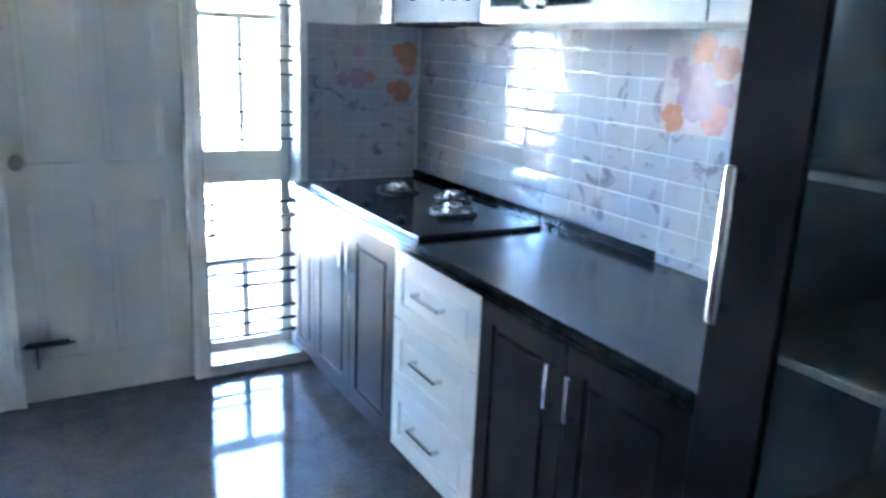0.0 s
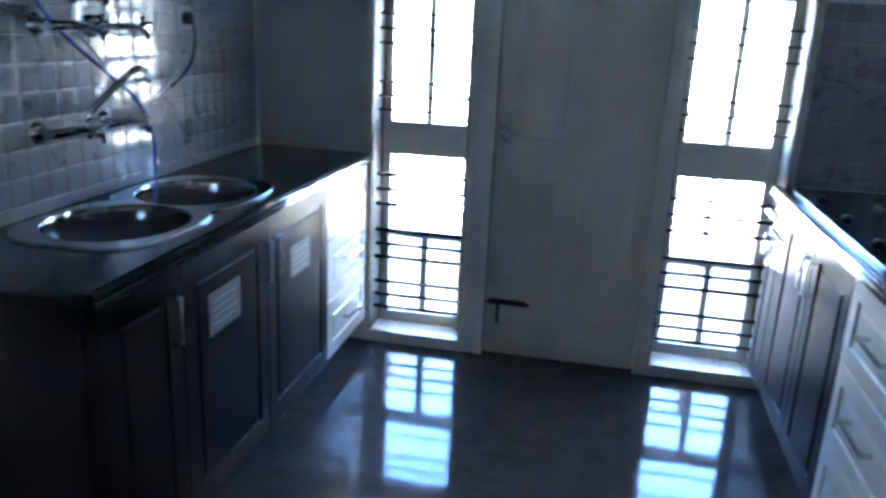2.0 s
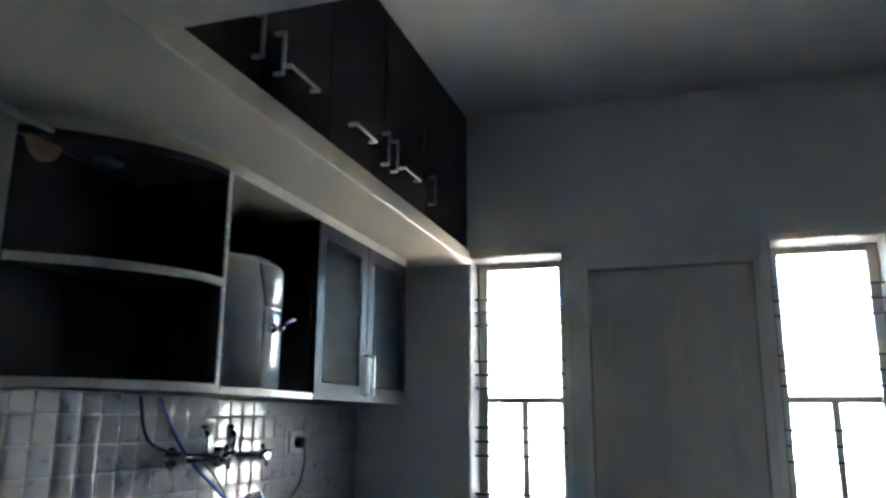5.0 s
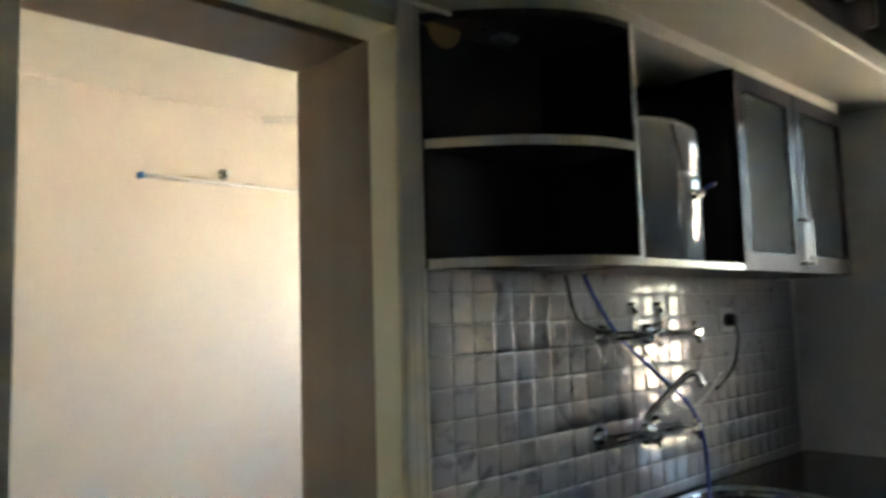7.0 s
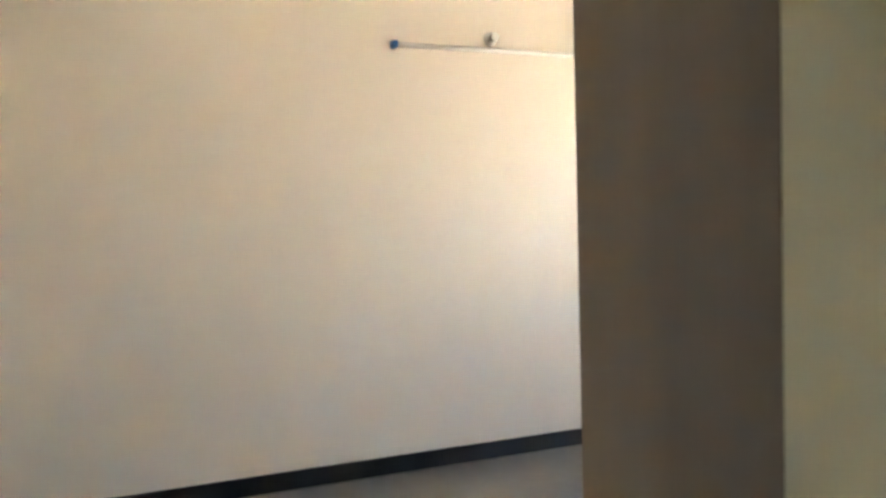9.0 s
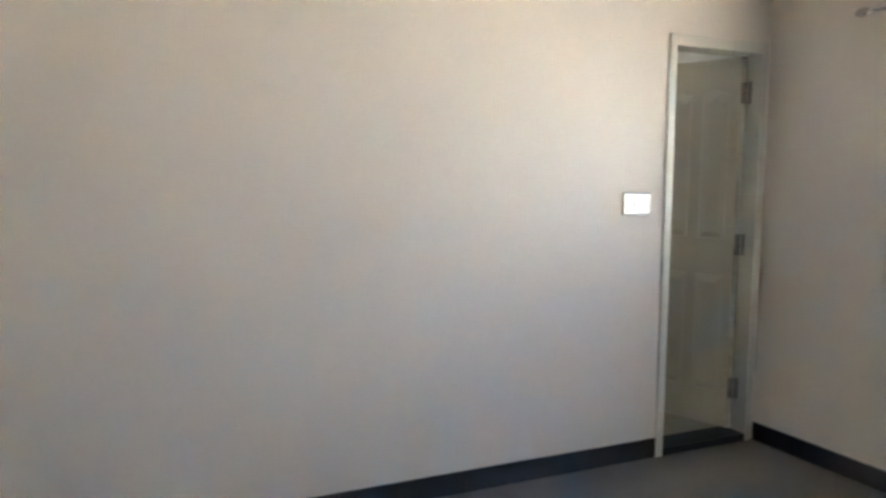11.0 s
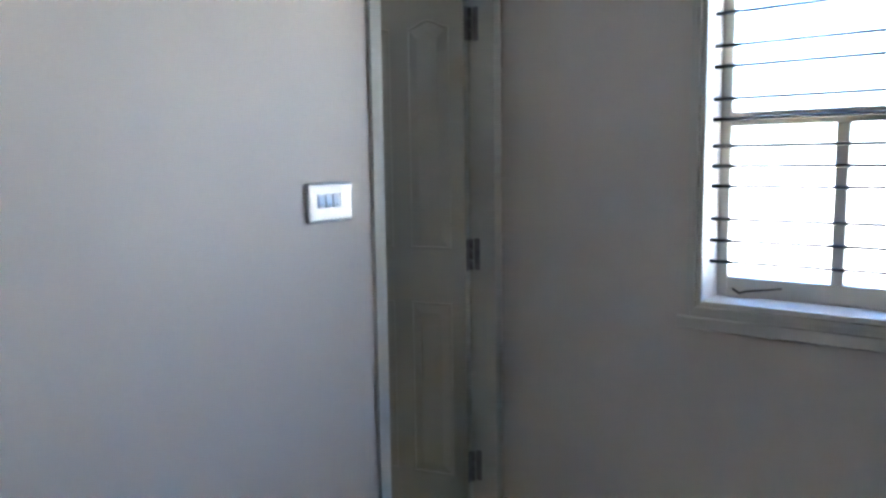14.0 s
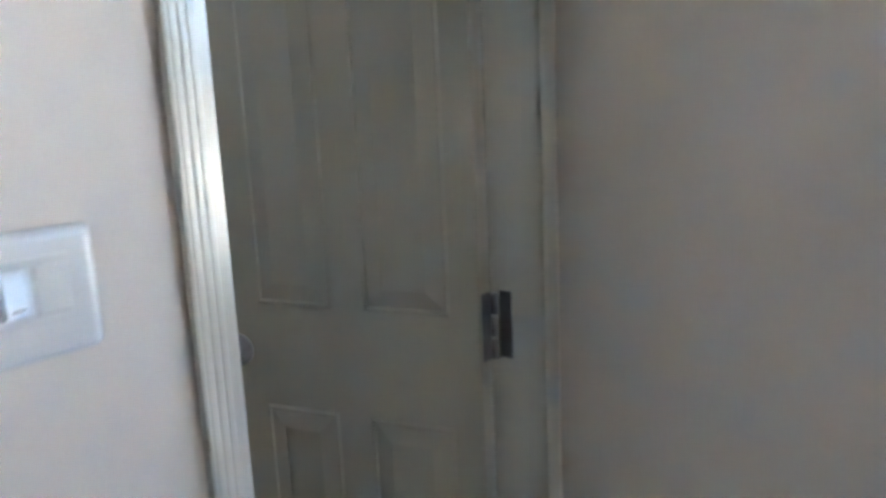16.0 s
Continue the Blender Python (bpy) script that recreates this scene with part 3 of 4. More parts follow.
# ---- kitchen furniture ----
def front(bm, s, x, y0, y1, z0, z1, raised=True):
    """A cabinet front in the plane x, facing s along x: one moulded slab with a raised field."""
    w = min(0.065, (y1 - y0) * 0.22, (z1 - z0) * 0.24)
    steps = [(0.0, -0.016), (0.0, -0.002), (0.002, 0.0)]
    if raised:
        steps = [(0.0, -0.016), (0.0, 0.004), (0.002, 0.006), (w - 0.004, 0.006), (w, -0.001), (w + 0.012, -0.001), (w + 0.020, 0.005)]
    rings = [[bm.verts.new((x + s * h, *p)) for p in ((y0 + d, z0 + d), (y1 - d, z0 + d), (y1 - d, z1 - d), (y0 + d, z1 - d))] for d, h in steps]
    for a, b in zip(rings, rings[1:]):
        for k in range(4):
            bm.faces.new((a[k], a[(k + 1) % 4], b[(k + 1) % 4], b[k]))
    bm.faces.new(rings[0][::-1])
    bm.faces.new(rings[-1])


def handle(parent, s, x, p0, p1, material=None, r=0.0075, off=0.032):
    """A flat square D handle from (y, z) p0 to p1 on the plane x."""
    w = r * 0.9
    lo, hi = (min(p0[0], p1[0]) - w, min(p0[1], p1[1]) - w), (max(p0[0], p1[0]) + w, max(p0[1], p1[1]) + w)
    k = 0 if hi[0] - lo[0] > hi[1] - lo[1] else 1
    bm = bmesh.new()
    box(bm, x + s * (off - r), lo[0], lo[1], x + s * off, hi[0], hi[1], 0.0015)
    for e in (lo[k], hi[k] - 0.009):
        c0, c1 = list(lo), list(hi)
        c0[k], c1[k] = e, e + 0.009
        box(bm, x, c0[0], c0[1], x + s * (off - r + 0.001), c1[0], c1[1], 0.001)
    return part("handle", bm, material or STEEL, parent, "flat brushed steel D handle")


def base_unit(name, s, xf, xw, y0, y1, label, fronts, material, group):
    """fronts: (y0, y1, z0, z1, raised, handle p0, handle p1)."""
    u = thing(name, ((xf + xw) / 2, (y0 + y1) / 2, 0), label, "cabinet", group)
    bm = bmesh.new()
    box(bm, xf - s * 0.018, y0 + 0.001, 0.10, xw, y1 - 0.001, 0.832, 0.002)
    box(bm, xf - s * 0.07, y0 + 0.001, 0.0, xw, y1 - 0.001, 0.10)
    part("body", bm, material if material is not WHITE else DARK, u)
    for a, b, z0, z1, raised, h0, h1 in fronts:
        bm = bmesh.new()
        front(bm, s, xf, a + 0.002, b - 0.002, z0, z1, raised)
        d = part("drawer" if material is WHITE else "door", bm, material, u)
        if h0:
            handle(d, s, xf + s * 0.005, h0, h1)
    return u


RF, LF = 1.052, -0.628
base_unit("base_cabinet", -1, RF, KX1, 1.112, 1.88, "dark wenge base cabinet with two panelled doors", [
    (1.112, 1.50, 0.11, 0.825, True, (1.462, 0.655), (1.462, 0.755)), (1.50, 1.88, 0.11, 0.825, True, (1.54, 0.655), (1.54, 0.755))], DARK, "base cabinets")
base_unit("drawer_cabinet", -1, RF, KX1, 1.88, 2.42, "white three-drawer base cabinet under the counter", [
    (1.88, 2.42, 0.59, 0.825, True, (2.08, 0.715), (2.24, 0.715)), (1.88, 2.42, 0.35, 0.586, True, (2.08, 0.485), (2.24, 0.485)),
    (1.88, 2.42, 0.11, 0.346, True, (2.08, 0.245), (2.24, 0.245))], WHITE, "base cabinets")
base_unit("base_cabinet", -1, RF, KX1, 2.42, 3.20, "dark wenge base cabinet with two panelled doors", [
    (2.42, 2.81, 0.11, 0.825, True, (2.775, 0.65), (2.775, 0.75)), (2.81, 3.20, 0.11, 0.825, True, (2.845, 0.65), (2.845, 0.75))], DARK, "base cabinets")
base_unit("base_cabinet", -1, RF, KX1, 3.20, 3.452, "narrow dark wenge base cabinet beside the window", [
    (3.20, 3.452, 0.11, 0.70, True, (3.38, 0.62), (3.38, 0.68)), (3.20, 3.452, 0.704, 0.825, False, (3.33, 0.775), (3.42, 0.775))], DARK, "base cabinets")
base_unit("drawer_cabinet", 1, LF, KX0, 2.96, 3.452, "white three-drawer base cabinet by the window", [
    (2.96, 3.452, 0.60, 0.825, True, (3.14, 0.715), (3.30, 0.715)), (2.96, 3.452, 0.355, 0.596, True, (3.14, 0.49), (3.30, 0.49)),
    (2.96, 3.452, 0.11, 0.351, True, (3.14, 0.235), (3.30, 0.235))], WHITE, "base cabinets")
sinkcab = base_unit("base_cabinet", 1, LF, KX0, 1.92, 2.96, "dark wenge sink cabinet with paper stickers on its doors", [
    (1.92, 2.42, 0.11, 0.825, True, (2.385, 0.64), (2.385, 0.755)), (2.42, 2.96, 0.11, 0.825, True, (2.45, 0.64), (2.45, 0.755))], DARK, "base cabinets")
base_unit("base_cabinet", 1, LF, KX0, 1.60, 1.92, "narrow dark wenge base cabinet at the counter's end", [
    (1.60, 1.92, 0.11, 0.825, True, (1.87, 0.64), (1.87, 0.755))], DARK, "base cabinets")
for a, b, z0, z1 in ((2.05, 2.23, 0.58, 0.70), (2.60, 2.77, 0.57, 0.68)):
    bm = bmesh.new()
    box(bm, LF + 0.006, a, z0, LF + 0.0085, b, z1, 0.0006)
    st = part("paper_sticker", bm, PAPER, sinkcab, "grey printed paper sticker")
    for k in range(4):
        boxpart("print_line", (LF + 0.0084, a + 0.015, z1 - 0.03 - 0.022 * k, LF + 0.0090, b - 0.02 - 0.02 * (k % 2), z1 - 0.022 - 0.022 * k), GREYPL, st, bev=0)


def counter(name, s, xe, xw, y0, y1, hole=None):
    """A granite worktop with a rounded double nose along its front."""
    c = thing(name, ((xe + xw) / 2, (y0 + y1) / 2, 0.832), "polished black granite worktop with a moulded edge", "worktop")
    xa, xb = sorted((xe - s * 0.02, xw))
    bm = bmesh.new()
    if hole:
        hx0, hx1, hy0, hy1 = hole
        o = ((xa, y0), (xb, y0), (xb, y1), (xa, y1))
        h = ((hx0, hy0), (hx1, hy0), (hx1, hy1), (hx0, hy1))
        vs = [[bm.verts.new((*p, z)) for p in q] for q in (o, h) for z in (0.834, 0.87)]
        for k in range(4):
            m = (k + 1) % 4
            for a, b in ((0, 1), (1, 3), (3, 2), (2, 0)):
                bm.faces.new((vs[a][k], vs[a][m], vs[b][m], vs[b][k]))
    else:
        box(bm, xa, y0, 0.834, xb, y1, 0.87, 0.001)
    part("slab", bm, GRANITE, c)
    bm = bmesh.new()
    for z, r, o in ((0.858, 0.012, 0.012), (0.840, 0.009, 0.010)):
        tube(bm, [(xe - s * o, y0, z), (xe - s * o, y1, z)], r, 14)
    box(bm, xe - s * 0.024, y0, 0.834, xe - s * 0.008, y1, 0.862)
    part("edge_moulding", bm, GRANITE, c)
    return c


counter("worktop", -1, 1.027, KX1, 1.112, 3.456)
lc = counter("worktop", 1, -0.60, KX0, 1.567, 3.456, (-1.05, -0.70, 1.85, 2.67))
bm = bmesh.new()
for z, r, o in ((0.858, 0.012, 0.0), (0.840, 0.009, 0.0)):
    tube(bm, [(KX0, 1.567 + 0.004, z), (-0.612, 1.567 + 0.004, z)], r, 14)
part("edge_moulding", bm, GRANITE, lc)
boxpart("end_panel", (KX0, 1.578, 0.0, LF - 0.02, 1.598, 0.833), DARK, lc, "dark wenge end panel")

# double-bowl sink
sk = thing("kitchen_sink", (-0.88, 2.26, 0.87), "stainless steel double-bowl sink set in the worktop", "sink")


def bowl(cx, cy, rx, ry, depth):
    bm = bmesh.new()
    n = 40
    prof = [(1.0, 0.0), (0.985, -0.005), (0.972, -0.02), (0.95, -depth * 0.82), (0.90, -depth * 0.95), (0.80, -depth), (0.12, -depth - 0.006)]
    rings = [[bm.verts.new((cx + rx * f * math.cos(2 * math.pi * k / n), cy + ry * f * math.sin(2 * math.pi * k / n), 0.876 + z)) for k in range(n)] for f, z in prof]
    for a, b in zip(rings, rings[1:]):
        for k in range(n):
            bm.faces.new((a[k], a[(k + 1) % n], b[(k + 1) % n], b[k])).smooth = True
    bm.faces.new(rings[-1])
    b = part("bowl", bm, BOWLM, sk)
    bm = bmesh.new()
    lathe(bm, (cx, cy, 0.876 - depth - 0.005), (0, 0, 1), [(0, 0.035), (0.003, 0.035), (0.004, 0.025), (0.001, 0.02)], 20)
    part("drain", bm, CHROME, b)


BO = [(-0.875, 2.055, 0.180, 0.202), (-0.875, 2.465, 0.180, 0.202)]
for cx, cy, rx, ry in BO:
    bowl(cx, cy, rx, ry, 0.17)
bm = bmesh.new()
# rim sheet: an outer rounded outline round both bowls with holes
N = 40


def rimpoint(k, cy, f):
    a = 2 * math.pi * k / N
    return (-0.875 + 0.180 * f * math.cos(a), cy + 0.202 * f * math.sin(a))


for cx, cy, rx, ry in BO:
    lo, hi = (1.815, 2.26) if cy < 2.26 else (2.26, 2.705)
    inner = [bm.verts.new((*rimpoint(k, cy, 1.0), 0.8765)) for k in range(N)]
    outer, low = [], []
    for k in range(N):
        a = 2 * math.pi * k / N
        c, s_ = math.cos(a), math.sin(a)
        ex = 0.62
        x = -0.878 + 0.205 * math.copysign(abs(c) ** ex, c)
        y = cy + 0.24 * math.copysign(abs(s_) ** ex, s_)
        y = min(max(y, lo), hi)
        outer.append(bm.verts.new((x, y, 0.8765)))
        low.append(bm.verts.new((x, y, 0.8705)))
    for k in range(N):
        j = (k + 1) % N
        bm.faces.new((inner[k], inner[j], outer[j], outer[k]))
        bm.faces.new((outer[k], outer[j], low[j], low[k]))
part("rim", bm, RIMM, sk)


def wall_mixer(name, y0, z, spout, label):
    m = thing(name, (KX0, y0 + 0.15, z), label, "tap")
    x = KX0 + 0.005
    bm = bmesh.new()
    tube(bm, [(x + 0.055, y0, z), (x + 0.055, y0 + 0.32, z)], 0.013, 12)
    for yy in (y0 + 0.02, y0 + 0.30):
        tube(bm, [(x, yy, z), (x + 0.055, yy, z)], 0.012, 12)
    lathe(bm, (x + 0.055, y0 + 0.16, z - 0.03), (0, 0, 1), [(0, 0.016), (0.01, 0.022), (0.05, 0.022), (0.06, 0.015)], 16)
    part("body", bm, CHROME, m)
    for yy in (y0 + 0.02, y0 + 0.30):
        bm = bmesh.new()
        lathe(bm, (x, yy, z), (1, 0, 0), [(0, 0.034), (0.006, 0.034), (0.016, 0.02), (0.022, 0.014)], 20)
        part("flange", bm, CHROME, m)
    for yy in (y0 + 0.12, y0 + 0.335):
        bm = bmesh.new()
        lathe(bm, (x + 0.06, yy, z), (1, 0, 0), [(0, 0.013), (0.04, 0.013), (0.045, 0.018), (0.065, 0.018), (0.07, 0.008)], 14)
        for a in (0.4, 1.97):
            dy, dz = 0.034 * math.cos(a), 0.034 * math.sin(a)
            tube(bm, [(x + 0.118, yy - dy, z - dz), (x + 0.118, yy + dy, z + dz)], 0.007, 8)
        part("cross_handle", bm, CHROME, m)
    if spout:
        bm = bmesh.new()
        tube(bm, smooth_path([(x + 0.055, y0 + 0.16, z + 0.02), (x + 0.06, y0 + 0.17, z + 0.05), (x + 0.10, y0 + 0.22, z + 0.11), (x + 0.135, y0 + 0.265, z + 0.158), (x + 0.155, y0 + 0.285, z + 0.16), (x + 0.165, y0 + 0.295, z + 0.125)]), 0.010, 12)
        part("spout", bm, CHROME, m)
    else:
        for yy in (y0 + 0.10, y0 + 0.24):
            bm = bmesh.new()
            tube(bm, smooth_path([(x + 0.055, yy, z + 0.01), (x + 0.06, yy, z + 0.06), (x + 0.04, yy + 0.01, z + 0.075)]), 0.011, 10)
            lathe(bm, (x + 0.04, yy + 0.01, z + 0.06), (0, 0, 1), [(0, 0.014), (0.03, 0.014), (0.034, 0.01)], 12)
            part("inlet", bm, CHROME, m)
    return m


wall_mixer("sink_mixer", 2.07, 1.088, True, "chrome wall-mounted sink mixer with swivel spout")
wall_mixer("water_mixer", 2.10, 1.365, False, "chrome wall valve assembly above the sink")


def cable(name, pts, r, material, label):
    bm = bmesh.new()
    tube(bm, smooth_path(pts, 8), r, 8)
    return tagged(part(name, bm, material), label, "hose")


cable("blue_hose", [(-1.09, 2.01, 1.535), (-1.085, 2.06, 1.46), (-1.07, 2.14, 1.36), (-1.04, 2.26, 1.26), (-1.01, 2.38, 1.16), (-0.99, 2.42, 1.06), (-0.96, 2.38, 0.95), (-0.93, 2.32, 0.87), (-0.90, 2.27, 0.80)], 0.0055, BLUE, "blue plastic water hose hanging into the sink")
cable("grey_hose", [(-1.09, 2.22, 1.36), (-1.06, 2.27, 1.30), (-1.05, 2.33, 1.22), (-1.07, 2.40, 1.16), (-1.08, 2.52, 1.13), (-1.095, 2.66, 1.16), (-1.10, 2.76, 1.22)], 0.0045, GREYPL, "thin grey hose looping on the tiles")
cable("power_cable", [(-1.085, 2.86, 1.385), (-1.08, 2.862, 1.33), (-1.09, 2.85, 1.25), (-1.10, 2.80, 1.20), (-1.105, 2.74, 1.17)], 0.004, BLACKPL, "black power cable hanging from the socket")
cable("black_cable", [(-1.09, 1.93, 1.535), (-1.10, 1.98, 1.43), (-1.10, 2.06, 1.39), (-1.085, 2.16, 1.375)], 0.005, BLACKPL, "black hose running to the wall valve")
so = thing("wall_socket", (KX0, 2.855, 1.395), "small dark socket with a plug on the tiled wall", "socket")
boxpart("plate", (KX0 + 0.004, 2.80, 1.355, KX0 + 0.014, 2.90, 1.435), GREYPL, so, bev=0.003)
bm = bmesh.new()
lathe(bm, (KX0 + 0.014, 2.855, 1.395), (1, 0, 0), [(0, 0.022), (0.025, 0.02), (0.032, 0.012)], 16)
part("plug", bm, BLACKPL, so)

# ---- upper cabinets over the sink ----
UF, UZ0, UZ1 = -0.837, 1.54, 2.135
cs = thing("corner_shelf", (-1.0, 1.67, UZ0), "dark open corner shelf with curved aluminium-edged boards", "shelf")


def curve_x(y):
    f = min(max((y - 1.462) / (1.895 - 1.462), 0), 1)
    return KX0 + 0.012 + (UF - KX0 - 0.012) * (1 - (1 - f) ** 2.1)


def board(z0, z1, name, material, grow=0.0):
    ys = [1.462 + (1.895 - 1.462) * k / 20 for k in range(21)]
    bm = bmesh.new()
    out = [(curve_x(y) + grow, y) for y in ys]
    pts = [(KX0 + 0.003, 1.462)] + out + [(KX0 + 0.003, 1.895)]
    lo = [bm.verts.new((p[0], p[1], z0)) for p in pts]
    hi = [bm.verts.new((p[0], p[1], z1)) for p in pts]
    bm.faces.new(lo[::-1])
    bm.faces.new(hi)
    for k in range(len(pts)):
        j = (k + 1) % len(pts)
        bm.faces.new((lo[k], lo[j], hi[j], hi[k]))
    return part(name, bm, material, cs)


for z in (UZ0, 1.814, UZ1 - 0.022):
    board(z + 0.0015, z + 0.0205, "board", DARKIN)
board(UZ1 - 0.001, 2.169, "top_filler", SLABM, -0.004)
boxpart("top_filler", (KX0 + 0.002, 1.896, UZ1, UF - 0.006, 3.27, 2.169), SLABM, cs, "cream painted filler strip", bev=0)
for z in (UZ0, 1.814):
    bm = bmesh.new()
    ys = [1.462 + (1.895 - 1.462) * k / 20 for k in range(21)]
    for a, b in zip(ys, ys[1:]):
        p, q = (curve_x(a), a), (curve_x(b), b)
        vs = [bm.verts.new(v) for v in ((p[0] + 0.0005, p[1], z), (q[0] + 0.0005, q[1], z), (q[0] + 0.0005, q[1], z + 0.022), (p[0] + 0.0005, p[1], z + 0.022), (p[0] + 0.004, p[1], z), (q[0] + 0.004, q[1], z), (q[0] + 0.004, q[1], z + 0.022), (p[0] + 0.004, p[1], z + 0.022))]
        for f in ((4, 5, 6, 7), (0, 4, 7, 3), (1, 2, 6, 5), (3, 7, 6, 2), (0, 1, 5, 4)):
            bm.faces.new([vs[i] for i in f])
    part("edge_strip", bm, ALU, cs, "pale aluminium edge strip")
boxpart("back", (KX0 + 0.001, 1.462, UZ0 + 0.022, KX0 + 0.012, 1.895, UZ1 - 0.024), DARKIN, cs)
boxpart("divider", (KX0 + 0.002, 1.896, UZ0, UF - 0.004, 1.914, UZ1 - 0.001), DARK, cs)
boxpart("divider_edge", (UF - 0.004, 1.896, UZ0, UF, 1.914, UZ1 - 0.001), ALU, cs)

ni = thing("open_niche", (-1.0, 2.17, UZ0), "open dark cabinet niche holding the water purifier", "cabinet")
boxpart("bottom_board", (KX0 + 0.002, 1.915, UZ0, UF - 0.004, 2.433, UZ0 + 0.02), DARKIN, ni)
boxpart("edge_strip", (UF - 0.004, 1.915, UZ0, UF, 2.433, UZ0 + 0.02), ALU, ni)
boxpart("back", (KX0 + 0.001, 1.915, UZ0 + 0.021, KX0 + 0.012, 2.433, UZ1 - 0.002), DARKIN, ni)

wp = thing("water_purifier", (-0.98, 2.2, UZ0 + 0.02), "silver water purifier with a bowed front and blue lever", "water purifier")
P0, P1, PT = 2.06, 2.362, 1.952
bm = bmesh.new()
box(bm, KX0 + 0.014, P0 - 0.012, UZ0 + 0.021, -0.945, P1, PT, 0.012, 2)
part("body", bm, GREYPL, wp, "dark grey plastic back housing")


def cover(name, f0, f1, z0, z1, grow, material, label, taper=0.0, top=0.0):
    """A shell on the bowed front between the fractions f0 and f1 of its width."""
    bm = bmesh.new()
    n, rows = 18, []
    for z, sh, dp in ((z0, taper, 0.0), (z1 - 0.02, 0.0, 0.0), (z1, 0.0, top)):
        row = []
        for k in range(n + 1):
            f = f0 + sh + (f1 - f0 - 2 * sh) * k / n
            row.append(bm.verts.new((-0.945 + grow + 0.075 * max(math.sin(math.pi * f), 0.0) ** 0.6 - dp, P0 + (P1 - P0) * f, z)))
        rows.append(row)
    backs = [[bm.verts.new((v.co.x - 0.006 if f0 > 0 else -0.946, v.co.y, v.co.z)) for v in row] for row in rows]
    for q in (rows, backs):
        for a, b in zip(q, q[1:]):
            for k in range(n):
                bm.faces.new((a[k], a[k + 1], b[k + 1], b[k])).smooth = True
    for i in (0, 2):
        for k in range(n):
            bm.faces.new((rows[i][k], rows[i][k + 1], backs[i][k + 1], backs[i][k]))
    for i in range(2):
        for k in (0, n):
            bm.faces.new((rows[i][k], rows[i + 1][k], backs[i + 1][k], backs[i][k]))
    return part(name, bm, material, wp, label)


cover("front_cover", 0.0, 1.0, UZ0 + 0.022, PT, 0.0, SILVER, "shiny bowed silver cover", 0.0, 0.02)
cover("window_panel", 0.27, 0.93, 1.805, PT - 0.004, 0.003, SMOKE, "smoky glossy panel narrowing downwards", 0.1, 0.018)
cover("tap_recess", 0.36, 0.77, UZ0 + 0.03, 1.80, 0.003, PALEBLUE, "pale glossy tap recess")
bm = bmesh.new()
lathe(bm, (-0.868, 2.205, 1.742), (1, 0, 0), [(0, 0.016), (0.012, 0.016), (0.016, 0.010), (0.03, 0.010), (0.036, 0.014), (0.04, 0.006)], 16)
part("tap", bm, CHROME, wp)
bm = bmesh.new()
tube(bm, [(-0.875, 2.287, 1.765), (-0.862, 2.31, 1.778), (-0.866, 2.34, 1.785)], 0.006, 8)
part("lever", bm, BLUE, wp, "blue plastic lever")

gc = thing("glass_cabinet", (-0.98, 2.87, UZ0), "dark wall cabinet with two frosted glass doors", "cabinet")
G0, G1 = 2.434, 3.27
for n, q in (("side_panel", (KX0 + 0.002, G0, UZ0, UF - 0.022, G0 + 0.018, UZ1 - 0.001)), ("side_panel", (KX0 + 0.002, G1 - 0.018, UZ0, UF - 0.022, G1, UZ1 - 0.001)),
             ("bottom_board", (KX0 + 0.002, G0 + 0.018, UZ0, UF - 0.022, G1 - 0.018, UZ0 + 0.018)), ("top_board", (KX0 + 0.002, G0 + 0.018, UZ1 - 0.02, UF - 0.022, G1 - 0.018, UZ1 - 0.001)),
             ("back", (KX0 + 0.002, G0 + 0.018, UZ0 + 0.018, KX0 + 0.012, G1 - 0.018, UZ1 - 0.02)), ("shelf", (KX0 + 0.012, G0 + 0.018, 1.84, UF - 0.05, G1 - 0.018, 1.858))):
    boxpart(n, q, DARKIN, gc, bev=0.001)


def glass_door(parent, s, x, y0, y1, z0, z1, hy, hz0, hz1, fm, gm, w=0.06):
    bm = bmesh.new()
    rings = []
    for h, k in ((-0.02, 0.0), (-0.002, 0.0), (0.0, 0.002), (0.0, w - 0.003), (-0.004, w), (-0.02, w)):
        rings.append([bm.verts.new((x + s * h, *p)) for p in ((y0 + k, z0 + k), (y1 - k, z0 + k), (y1 - k, z1 - k), (y0 + k, z1 - k))])
    for a, b in zip(rings, rings[1:] + rings[:1]):
        for k in range(4):
            bm.faces.new((a[k], a[(k + 1) % 4], b[(k + 1) % 4], b[k]))
    d = part("door", bm, fm, parent)
    boxpart("glass", (x - s * 0.012, y0 + w - 0.004, z0 + w - 0.004, x - s * 0.007, y1 - w + 0.004, z1 - w + 0.004), gm, d, "translucent glass pane", bev=0)
    handle(d, s, x, (hy, hz0), (hy, hz1), LOFTH, 0.005, 0.026)


gm_ = (G0 + G1) / 2
glass_door(gc, 1, UF, G0 + 0.001, gm_ - 0.002, UZ0, UZ1 - 0.002, gm_ - 0.025, UZ0 + 0.03, UZ0 + 0.17, DARK, CABGLASS)
glass_door(gc, 1, UF, gm_ + 0.002, G1 - 0.001, UZ0, UZ1 - 0.002, gm_ + 0.025, UZ0 + 0.03, UZ0 + 0.17, DARK, CABGLASS)

# ---- loft cupboard ----
lf = thing("loft_cupboard", (-0.86, 2.36, 2.236), "dark overhead loft cupboard with steel handles", "cupboard")
boxpart("body", (KX0 + 0.002, 1.262, 2.237, -0.64, 3.455, KZ - 0.002), DARKIN, lf)
